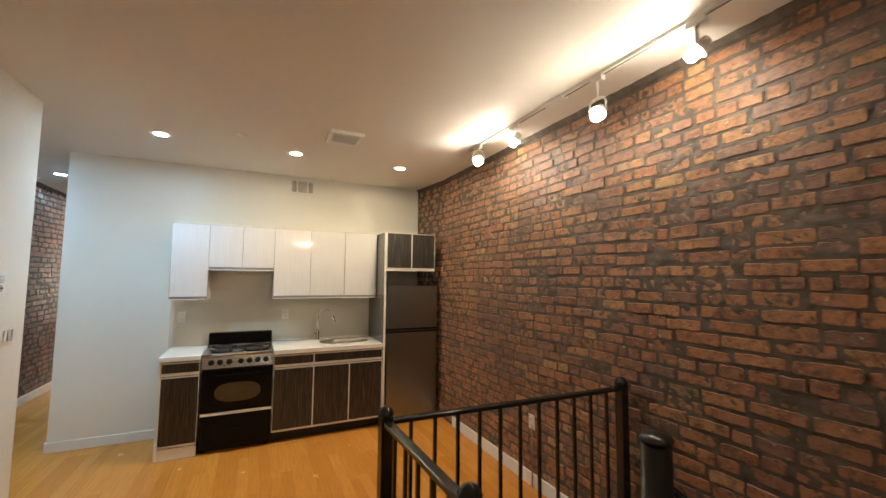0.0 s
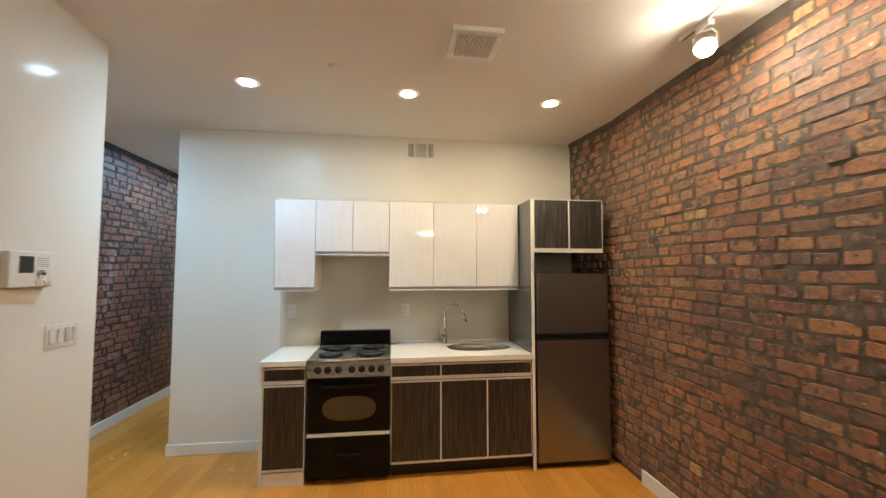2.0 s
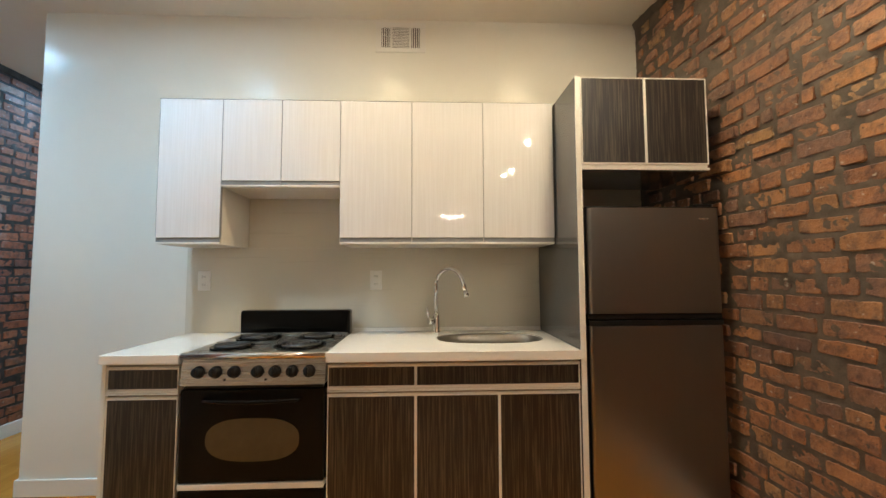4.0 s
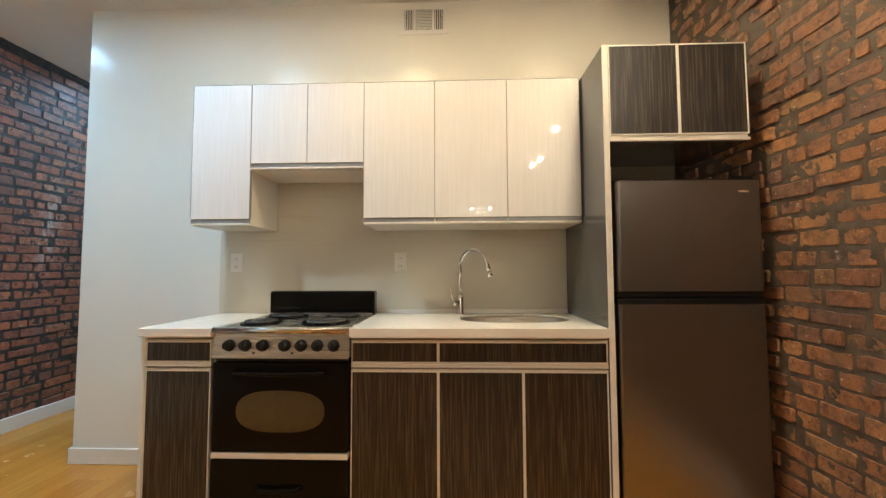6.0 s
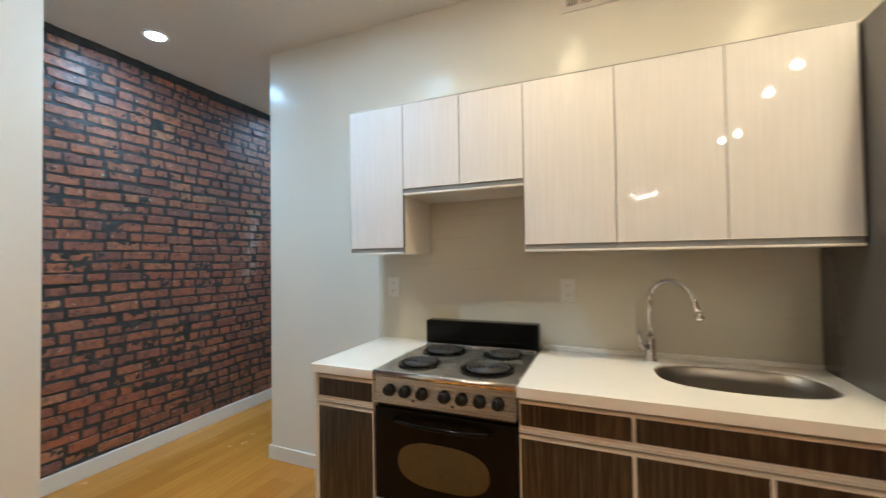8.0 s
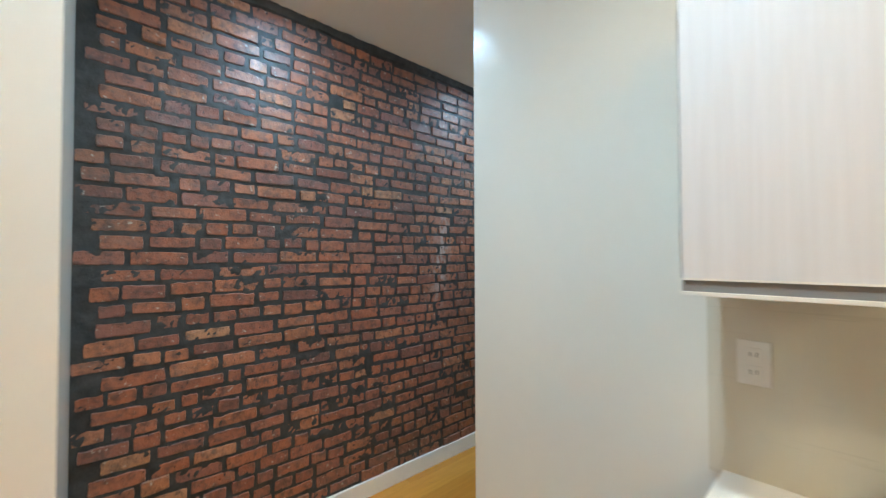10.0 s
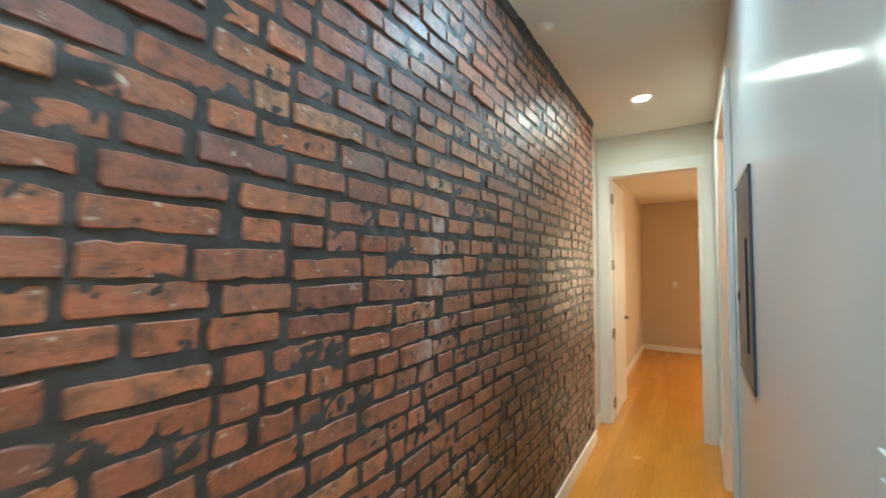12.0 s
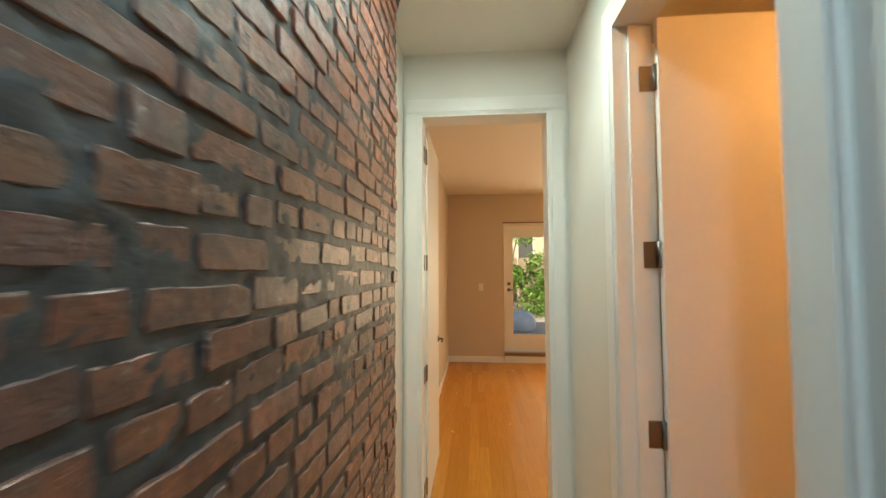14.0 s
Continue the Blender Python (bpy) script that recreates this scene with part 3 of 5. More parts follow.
def front(root, name, x0, x1, z0, z1):
    """A dark front in a pale edge band, with a grip profile above it."""
    f = part(name, boxed(x0 + 0.006, x1 - 0.006, BY, BY + 0.018, z0 + 0.005, z1 - 0.005, bev=0.001), ZEBRA, root)
    bm = bmesh.new()
    box(bm, x0 + 0.0015, x0 + 0.006, BY - 0.0015, BY + 0.018, z0, z1)
    box(bm, x1 - 0.006, x1 - 0.0015, BY - 0.0015, BY + 0.018, z0, z1)
    box(bm, x0 + 0.006, x1 - 0.006, BY - 0.0015, BY + 0.018, z0, z0 + 0.005)
    box(bm, x0 + 0.006, x1 - 0.006, BY - 0.0015, BY + 0.018, z1 - 0.005, z1)
    part("edge_band", bm, ALU, f, "pale aluminium edge band")


def base_unit(x0, x1, spans, label):
    root = thing("base_cabinet", ((x0 + x1) / 2, 4.88, 0), label, "cabinet", "dark base cabinets")
    bm = bmesh.new()
    t = 0.016
    box(bm, x0, x0 + t, BY + 0.020, KITCHEN_Y - 0.002, 0.10, 0.874)
    box(bm, x1 - t, x1, BY + 0.020, KITCHEN_Y - 0.002, 0.10, 0.874)
    box(bm, x0 + t, x1 - t, BY + 0.020, KITCHEN_Y - 0.002, 0.10, 0.116)
    box(bm, x0 + t, x1 - t, KITCHEN_Y - 0.012, KITCHEN_Y - 0.003, 0.116, 0.874)
    box(bm, x0 + t, x1 - t, BY + 0.020, BY + 0.06, 0.866, 0.874)
    part("body", bm, CARCASS, root)
    front(root, "drawer_front", x0, x1, 0.762, 0.866 - 0.012)
    bm = bmesh.new()
    for z in (0.866 - 0.010, 0.728):
        box(bm, x0, x1, BY - 0.004, BY + 0.019, z + 0.014, z + 0.020, 0.001)
        box(bm, x0, x1, BY - 0.002, BY + 0.019, z, z + 0.004)
        if z < 0.8:
            box(bm, x0, x1, BY - 0.003, BY + 0.019, z + 0.022, z + 0.032, 0.001)
    rail = part("grip_rail", bm, ALU, root, "double aluminium grip rail")
    for z in (0.866 - 0.010, 0.728):
        part("groove", boxed(x0, x1, BY + 0.010, BY + 0.019, z + 0.004, z + 0.014), GROOVE, rail)
    part("groove", boxed(x0, x1, BY + 0.008, BY + 0.019, 0.7485, 0.7495), GROOVE, rail)
    for a, b in spans:
        front(root, "door", a, b, 0.122, 0.726)
    return root


left = base_unit(-0.135, 0.168, [(-0.135, 0.168)], "narrow dark zebra grain base cabinet beside the stove")
part("end_panel", boxed(-0.153, -0.136, BY - 0.004, KITCHEN_Y - 0.002, 0.0, 0.874, bev=0.001), ALU, left, "pale end panel")
part("toe_kick", boxed(-0.134, 0.168, BY + 0.008, BY + 0.024, 0.0, 0.096), ALU, left, "pale toe kick")
mid = base_unit(0.803, 1.190, [(0.803, 1.190)], "dark zebra grain base cabinet with drawer and door")
part("toe_kick", boxed(0.803, 1.190, BY + 0.07, BY + 0.086, 0.0, 0.099), BLACK_PLASTIC, mid, "dark recessed toe kick")
wide = base_unit(1.190, 1.928, [(1.190, 1.562), (1.562, 1.928)], "wide dark zebra grain sink cabinet with two doors")
part("toe_kick", boxed(1.190, 1.928, BY + 0.07, BY + 0.086, 0.0, 0.099), BLACK_PLASTIC, wide, "dark recessed toe kick")

# worktops
CT0, CT1, CF = 0.876, 0.915, 4.548
solo("worktop", boxed(-0.158, 0.176, CF, KITCHEN_Y - 0.008, CT0, CT1, bev=0.003), COUNTER, (0.0, 4.87, CT0), "short white quartz worktop beside the stove", "worktop")
SINK = (1.573, 4.928, 0.283, 0.182)


def sink_top():
    bm = bmesh.new()
    x0, x1, y0, y1 = 0.800, 1.929, CF, KITCHEN_Y - 0.008
    sx, sy, a, b = SINK
    n = 64
    for z, flip in ((CT1, False), (CT0, True)):
        outer, inner = [], []
        for i in range(n):
            th = 2 * math.pi * i / n
            c, s = math.cos(th), math.sin(th)
            k = min(((x1 - sx) if c > 0 else (sx - x0)) / max(abs(c), 1e-9), ((y1 - sy) if s > 0 else (sy - y0)) / max(abs(s), 1e-9))
            outer.append(bm.verts.new((sx + c * k, sy + s * k, z)))
            inner.append(bm.verts.new((sx + a * math.copysign(abs(c) ** 0.76, c), sy + b * math.copysign(abs(s) ** 0.76, s), z)))
        for cx in (x0, x1):
            for cy in (y0, y1):
                i = min(range(n), key=lambda q: (outer[q].co.x - cx) ** 2 + (outer[q].co.y - cy) ** 2)
                outer[i].co = (cx, cy, z)
        for i in range(n):
            j = (i + 1) % n
            f = (outer[i], outer[j], inner[j], inner[i])
            bm.faces.new(f if not flip else f[::-1])
        if not flip:
            top_o, top_i = outer, inner
        else:
            for i in range(n):
                j = (i + 1) % n
                bm.faces.new((top_o[j], top_o[i], outer[i], outer[j]))
                bm.faces.new((top_i[i], top_i[j], inner[j], inner[i]))
    return bm


solo("worktop", sink_top(), COUNTER, (1.36, 4.87, CT0), "long white quartz worktop with an oval sink cutout", "worktop")
bm = bmesh.new()
box(bm, 0.803, 1.928, KITCHEN_Y - 0.026, KITCHEN_Y - 0.009, CT1, CT1 + 0.022, 0.003)
solo("worktop_upstand", bm, COUNTER, (1.36, KITCHEN_Y - 0.02, CT1), "low white upstand along the back of the worktop", "worktop trim")
# sink bowl
sx, sy, a, b = SINK
sink = thing("sink", (sx, sy, CT0 - 0.16), "oval stainless steel undermount sink bowl", "sink")
bm = bmesh.new()
rings, n = [], 48
for k, z in ((0.996, CT1 - 0.007), (0.978, CT1 - 0.008), (0.965, CT0 - 0.02), (0.93, CT0 - 0.12), (0.82, CT0 - 0.155), (0.3, CT0 - 0.162), (0.12, CT0 - 0.165)):
    rings.append([bm.verts.new((sx + a * k * math.copysign(abs(math.cos(2 * math.pi * i / n)) ** 0.76, math.cos(2 * math.pi * i / n)),
                                sy + b * k * math.copysign(abs(math.sin(2 * math.pi * i / n)) ** 0.76, math.sin(2 * math.pi * i / n)), z)) for i in range(n)])
for p, q in zip(rings, rings[1:]):
    for i in range(n):
        bm.faces.new((p[i], p[(i + 1) % n], q[(i + 1) % n], q[i])).smooth = True
bm.faces.new(rings[-1])
part("bowl", bm, SINK_STEEL, sink)
bm = bmesh.new()
lathe(bm, [(0.0, 0.002), (0.03, 0.002), (0.042, 0.006), (0.045, 0.003), (0.045, 0.0)], 24, Matrix.Translation((sx, sy, CT0 - 0.164)))
part("drain", bm, CHROME, sink)

# tap
tx, ty = 1.292, 5.105
tap = thing("kitchen_tap", (tx, ty, CT1), "chrome gooseneck kitchen tap with side lever", "tap")
bm = bmesh.new()
lathe(bm, [(0.0, 0.0), (0.028, 0.0), (0.028, 0.008), (0.022, 0.014), (0.021, 0.10), (0.016, 0.112), (0.0, 0.112)], 24, Matrix.Translation((tx, ty, CT1)))
part("base", bm, CHROME, tap)
pts = [(tx, ty, CT1 + 0.11), (tx, ty, CT1 + 0.27)]
dxy = Vector((0.145, -0.17, 0))
for i in range(1, 13):
    th = math.pi * i / 12 * 0.93
    f = (1 - math.cos(th)) / 2
    pts.append((tx + dxy.x * f, ty + dxy.y * f, CT1 + 0.27 + 0.10 * math.sin(th)))
last = Vector(pts[-1])
pts.append((last.x + 0.012, last.y - 0.014, last.z - 0.045))
bm = bmesh.new()
tube(bm, pts, 0.0115, 14)
part("spout", bm, CHROME, tap)
bm = bmesh.new()
cyl(bm, pts[-1], (pts[-1][0] + 0.006, pts[-1][1] - 0.007, pts[-1][2] - 0.03), 0.0145)
part("aerator", bm, CHROME, tap)
bm = bmesh.new()
cyl(bm, (tx - 0.015, ty - 0.01, CT1 + 0.07), (tx - 0.045, ty - 0.03, CT1 + 0.072), 0.019)
tube(bm, [(tx - 0.04, ty - 0.025, CT1 + 0.08), (tx - 0.05, ty - 0.04, CT1 + 0.12), (tx - 0.052, ty - 0.045, CT1 + 0.15)], [0.007, 0.006, 0.004], 8)
part("lever", bm, CHROME, tap)

# backsplash
bm = bmesh.new()
box(bm, -0.19, 1.929, KITCHEN_Y - 0.007, KITCHEN_Y - 0.001, 0.90, UBOT - 0.001)
box(bm, 0.166, 0.779, KITCHEN_Y - 0.007, KITCHEN_Y - 0.001, UBOT, 1.714)
solo("backsplash", bm, SPLASH, (0.87, KITCHEN_Y - 0.004, 0.90), "beige streaked backsplash panel behind the worktop", "backsplash")


# ---- stove ----
def stove():
    x0, x1, f = 0.181, 0.797, 4.558
    root = thing("stove", ((x0 + x1) / 2, 4.85, 0), "freestanding electric coil stove in black and stainless steel", "stove")
    part("body", boxed(x0, x1, f + 0.04, 5.17, 0.02, 0.893, bev=0.003), BLACK, root)
    bm = bmesh.new()
    box(bm, x0 - 0.002, x1 + 0.002, f + 0.004, 5.12, 0.895, 0.918, 0.006)
    part("cooktop", bm, COOKTOP, root, "grey steel cooktop")
    bm = bmesh.new()
    cyl(bm, (x0, f + 0.003, 0.905), (x1, f + 0.003, 0.905), 0.0145, n=16)
    part("front_rim", bm, CHROME, root, "bright rolled steel rim")
    bm = bmesh.new()
    box(bm, x0, x1, 5.085, 5.165, 0.894, 1.052, 0.012)
    box(bm, x0 + 0.03, x1 - 0.03, 5.080, 5.086, 0.945, 0.957, 0.002)
    part("backguard", bm, BLACK, root, "glossy black backguard")
    part("backguard_trim", boxed(x0 + 0.01, x1 - 0.01, 5.074, 5.084, 0.919, 0.927, bev=0.002), STEEL, root)
    bm = bmesh.new()
    v = [bm.verts.new(p) for p in ((x0, f - 0.008, 0.782), (x1, f - 0.008, 0.782), (x1, f + 0.012, 0.892), (x0, f + 0.012, 0.892),
                                   (x0, f + 0.05, 0.782), (x1, f + 0.05, 0.782), (x1, f + 0.05, 0.892), (x0, f + 0.05, 0.892))]
    for q in ((0, 1, 2, 3), (5, 4, 7, 6), (4, 0, 3, 7), (1, 5, 6, 2), (3, 2, 6, 7), (4, 5, 1, 0)):
        bm.faces.new([v[i] for i in q])
    bmesh.ops.bevel(bm, geom=bm.edges[:], offset=0.003, segments=2, affect="EDGES")
    panel = part("control_panel", bm, STEEL, root, "stainless control panel")
    tilt = frame_of((0, 0, 0), (0, -1, 0.18))
    for kx in (0.258, 0.331, 0.409, 0.508, 0.582, 0.655, 0.728):
        m = Matrix.Translation((kx, f + 0.001, 0.838)) @ tilt
        bm = bmesh.new()
        lathe(bm, [(0.0265, 0.0), (0.0265, 0.004), (0.022, 0.008), (0.020, 0.026), (0.018, 0.029), (0.0, 0.029)], 20, m)
        p = m @ Vector((0, 0, 0.027))
        box(bm, p.x - 0.003, p.x + 0.003, p.y - 0.008, p.y + 0.004, p.z - 0.018, p.z + 0.018, 0.001)
        part("knob", bm, BLACK_PLASTIC, panel)
    for kx in (0.371, 0.545):
        bm = bmesh.new()
        lathe(bm, [(0.005, 0.0), (0.005, 0.003), (0.0, 0.004)], 12, Matrix.Translation((kx, f - 0.006, 0.806)) @ tilt)
        part("indicator", bm, BLACK_PLASTIC, panel)
    part("vent_gap", boxed(x0 + 0.01, x1 - 0.01, f + 0.012, f + 0.04, 0.767, 0.78), BLACK_PLASTIC, root)
    door = part("oven_door", boxed(x0 + 0.002, x1 - 0.002, f, f + 0.038, 0.374, 0.764, bev=0.006), BLACK, root, "glossy black oven door")
    bm = bmesh.new()
    cx, cz, hw = 0.493, 0.552, 0.198
    ring = []
    for i in range(44):
        c, q = math.cos(2 * math.pi * i / 44), math.sin(2 * math.pi * i / 44)
        ring.append((cx + hw * math.copysign(abs(c) ** 0.70, c), cz - 0.09 * math.copysign(abs(q) ** 0.85, q)))
    a = [bm.verts.new((x, f - 0.0025, z)) for x, z in ring]
    c = [bm.verts.new((x, f + 0.003, z)) for x, z in ring]
    bm.faces.new(a)
    for i in range(len(ring)):
        j = (i + 1) % len(ring)
        bm.faces.new((a[i], a[j], c[j], c[i]))
    part("window", bm, OVEN_GLASS, door, "smoked oven window")
    bm = bmesh.new()
    tube(bm, [(0.285, f, 0.722), (0.297, f - 0.03, 0.724), (0.39, f - 0.04, 0.722), (0.49, f - 0.043, 0.721), (0.59, f - 0.04, 0.722), (0.685, f - 0.03, 0.724), (0.697, f, 0.722)], 0.009, 10)
    part("handle", bm, BLACK, door)
    part("steel_strip", boxed(x0 + 0.002, x1 - 0.002, f - 0.002, f + 0.038, 0.347, 0.371, bev=0.002), ALU, root, "pale steel strip")
    drawer = part("drawer", boxed(x0 + 0.002, x1 - 0.002, f, f + 0.038, 0.05, 0.343, bev=0.006), BLACK, root, "black storage drawer")
    bm = bmesh.new()
    tube(bm, [(0.395, f, 0.23), (0.42, f - 0.02, 0.222), (0.49, f - 0.026, 0.218), (0.57, f - 0.02, 0.222), (0.595, f, 0.23)], 0.009, 10)
    part("handle", bm, BLACK, drawer)
    for px in (x0 + 0.04, x1 - 0.04):
        for py in (f + 0.08, 5.1):
            bm = bmesh.new()
            cyl(bm, (px, py, 0.0), (px, py, 0.022), 0.016, n=10)
            part("foot", bm, BLACK_PLASTIC, root)
    for bx, by, r in ((0.330, 4.70, 0.078), (0.640, 4.715, 0.098), (0.345, 4.955, 0.094), (0.650, 4.965, 0.076)):
        bm = bmesh.new()
        lathe(bm, [(r + 0.016, 0.0), (r + 0.018, 0.006), (r + 0.006, 0.005), (r - 0.01, -0.0005), (0.0, -0.0005)], 32, Matrix.Translation((bx, by, 0.9185)))
        bowl = part("drip_bowl", bm, BLACK, root, "black drip bowl")
        turns = 4.5
        pts = []
        for i in range(int(turns * 24) + 1):
            th = 2 * math.pi * i / 24
            rr = 0.018 + (r - 0.018) * i / (turns * 24)
            pts.append((bx + rr * math.cos(th), by + rr * math.sin(th), 0.928))
        bm = bmesh.new()
        tube(bm, pts, 0.0058, 6)
        part("coil", bm, COIL, bowl, "black heating coil")
        bm = bmesh.new()
        cyl(bm, (bx, by, 0.919), (bx, by, 0.931), 0.012, n=12)
        part("hub", bm, COIL, bowl)


stove()

# ---- fridge, its panel and top cabinet ----
tall = thing("fridge_side_panel", (1.943, 4.88, 0), "tall dark grey panel with pale front edge beside the fridge", "panel")
part("board", boxed(1.932, 1.954, 4.566, KITCHEN_Y - 0.001, 0.0, 2.178), GREY_PANEL, tall)
part("front_edge", boxed(1.931, 1.955, 4.556, 4.565, 0.0, 2.178, bev=0.001), ALU, tall, "pale aluminium front edge")


def fridge_top_cabinet():
    x0, x1, z0, z1, y = 1.956, 2.560, 1.735, 2.178, 4.558
    root = thing("wall_cabinet", ((x0 + x1) / 2, 4.88, z0), "dark zebra grain cabinet above the fridge", "cabinet")
    bm = bmesh.new()
    box(bm, x0, x1, y + 0.02, 4.985, z0, z0 + 0.016)
    box(bm, x0, x1, y + 0.02, 4.985, z1 - 0.016, z1)
    box(bm, x0, x0 + 0.016, y + 0.02, 4.985, z0 + 0.016, z1 - 0.016)
    box(bm, x1 - 0.016, x1, y + 0.02, 4.985, z0 + 0.016, z1 - 0.016)
    part("body", bm, GREY_PANEL, root)
    xm = 2.262
    for a, b in ((x0, xm), (xm, x1)):
        d = part("door", boxed(a + 0.006, b - 0.006, y, y + 0.018, z0 + 0.036, z1 - 0.007, bev=0.001), ZEBRA, root)
        bm = bmesh.new()
        box(bm, a + 0.001, a + 0.006, y - 0.0015, y + 0.018, z0 + 0.03, z1 - 0.002)
        box(bm, b - 0.006, b - 0.001, y - 0.0015, y + 0.018, z0 + 0.03, z1 - 0.002)
        box(bm, a + 0.006, b - 0.006, y - 0.0015, y + 0.018, z0 + 0.03, z0 + 0.035)
        box(bm, a + 0.006, b - 0.006, y - 0.0015, y + 0.018, z1 - 0.007, z1 - 0.002)
        part("edge_band", bm, ALU, d, "pale aluminium edge band")
        bm = bmesh.new()
        box(bm, a + 0.001, b - 0.001, y - 0.006, y + 0.004, z0 + 0.001, z0 + 0.012, 0.001)
        box(bm, a + 0.001, b - 0.001, y + 0.010, y + 0.0185, z0 + 0.012, z0 + 0.03)
        part("handle_profile", bm, ALU, d, "aluminium grip profile")


fridge_top_cabinet()


def fridge():
    x0, x1, f = 1.972, 2.602, 4.560
    root = thing("fridge", ((x0 + x1) / 2, 4.86, 0), "dark stainless top freezer fridge against the brick", "fridge")
    part("body", boxed(x0 + 0.006, x1 - 0.006, f + 0.066, 5.14, 0.03, 1.548, bev=0.006), BLACK_PLASTIC, root, "black cabinet body")
    for name, z0, z1 in (("freezer_door", 1.074, 1.560), ("fridge_door", 0.050, 1.018)):
        bm = boxed(x0, x1, f, f + 0.058, z0, z1)
        es = [e for e in bm.edges if abs(e.verts[0].co.z - e.verts[1].co.z) > 0.1 and e.verts[0].co.y < f + 0.01]
        bmesh.ops.bevel(bm, geom=es, offset=0.022, segments=6, affect="EDGES", profile=0.5)
        bmesh.ops.bevel(bm, geom=[e for e in bm.edges if abs(e.verts[0].co.z - e.verts[1].co.z) < 1e-4 and max(e.verts[0].co.y, e.verts[1].co.y) < f + 0.03], offset=0.004, segments=2, affect="EDGES")
        d = part(name, bm, FRIDGE_STEEL, root, "dark stainless steel door")
        cap = (z1, z1 + 0.006) if name == "freezer_door" else (z1 - 0.001 + 0.001, z1 + 0.026)
        part("top_cap", boxed(x0 + 0.001, x1 - 0.001, f + 0.006, f + 0.06, cap[0] + 0.001, cap[1], bev=0.002), BLACK_PLASTIC, d)
        if name == "freezer_door":
            part("grip", boxed(x0 + 0.001, x1 - 0.001, f + 0.012, f + 0.06, 1.047, 1.072, bev=0.004), BLACK_PLASTIC, d)
            part("badge", boxed(2.50, 2.545, f - 0.0015, f + 0.002, 1.503, 1.512, bev=0.0005), CHROME, d, "small plain chrome badge")
    part("hinge_cover", boxed(x1 - 0.10, x1 - 0.02, f + 0.02, f + 0.12, 1.568, 1.582, bev=0.004), BLACK_PLASTIC, root)
    part("kick_grille", boxed(x0 + 0.01, x1 - 0.01, f + 0.04, f + 0.065, 0.0, 0.046), BLACK_PLASTIC, root)


fridge()


# ---- outlets, switches, vents ----
def outlet(at, face):
    """face: 'y' looks to -y, 'x' looks to -x."""
    root = thing("outlet", at, "white plastic duplex wall outlet", "outlet", "wall outlets")
    turn = Matrix.Translation(at) @ (Matrix() if face == "y" else Matrix.Rotation(radians(-90), 4, "Z"))
    for name, dims, m in (("plate", (-0.036, 0.036, -0.006, 0.0, -0.058, 0.058, 0.002), PLASTIC),
                          ("socket", (-0.017, 0.017, -0.009, -0.006, 0.006, 0.040, 0.001), PLASTIC), ("socket", (-0.017, 0.017, -0.009, -0.006, -0.040, -0.006, 0.001), PLASTIC)):
        bm = boxed(*dims)
        bmesh.ops.transform(bm, matrix=turn, verts=bm.verts)
        p = part(name, bm, m, root)
        if name == "socket":
            bm = bmesh.new()
            zc = (dims[4] + dims[5]) / 2
            box(bm, -0.008, -0.0055, -0.0098, -0.0088, zc - 0.006, zc + 0.006)
            box(bm, 0.0055, 0.008, -0.0098, -0.0088, zc - 0.006, zc + 0.006)
            bmesh.ops.transform(bm, matrix=turn, verts=bm.verts)
            part("slots", bm, VENT_DARK, p)
    return root


outlet((-0.085, KITCHEN_Y - 0.0072, 1.220), "y")
outlet((0.931, KITCHEN_Y - 0.0072, 1.220), "y")
outlet((XR - 0.004, 2.86, 0.50), "x")
bm = bmesh.new()
tube(bm, [(XR - 0.015, 2.845, 0.47), (XR - 0.02, 2.842, 0.30), (XR - 0.016, 2.846, 0.18), (XR - 0.022, 2.84, 0.10), (XR - 0.022, 2.84, 0.003)], 0.005, 8)
solo("cable", bm, CABLE, (XR - 0.02, 2.84, 0.0), "thin brown cable hanging below the wall outlet", "cable")


def switch_plate(at, gangs, face, w=0.205, h=0.112):
    """A rocker plate; face 'x' looks to +x, 'w' to -x, 'y' to -y."""
    root = thing("light_switch", at, f"white plastic {'four' if gangs == 4 else 'single'} rocker light switch plate", "light switch")
    turn = Matrix.Translation(at) @ Matrix.Rotation(radians({"y": 0, "x": 90, "w": -90}[face]), 4, "Z")

    def put(name, dims, m, parent, rot=0.0):
        bm = boxed(*dims)
        if rot:
            c = Vector(((dims[0] + dims[1]) / 2, 0, (dims[4] + dims[5]) / 2))
            bmesh.ops.rotate(bm, cent=c, matrix=Matrix.Rotation(radians(rot), 3, "X"), verts=bm.verts)
        bmesh.ops.transform(bm, matrix=turn, verts=bm.verts)
        return part(name, bm, m, parent)
    put("plate", (-w / 2, w / 2, -0.006, 0.0, -h / 2, h / 2, 0.002), PLASTIC, root)
    for i in range(gangs):
        cx = (i - (gangs - 1) / 2) * 0.046
        s = put("surround", (cx - 0.018, cx + 0.018, -0.0075, -0.006, -0.036, 0.036, 0.0005), PLASTIC_GREY, root)
        put("rocker", (cx - 0.0155, cx + 0.0155, -0.012, -0.006, -0.033, 0.033, 0.0015), PLASTIC_GREY if (gangs == 4 and i == 2) else PLASTIC, s, 4 if i % 2 else -4)
        for zz in (0.047, -0.047):
            put("screw", (cx - 0.003, cx + 0.003, -0.007, -0.006, zz - 0.003, zz + 0.003, 0.0004), PLASTIC_GREY, root)


switch_plate((WEST_X + 0.0005, 3.650, 1.270), 4, "x")
switch_plate((HALL_X - 0.0005, 5.322, 1.300), 1, "w", 0.076, 0.118)
switch_plate((-1.56, BED_FAR - 0.0005, 1.216), 1, "y", 0.072, 0.115)


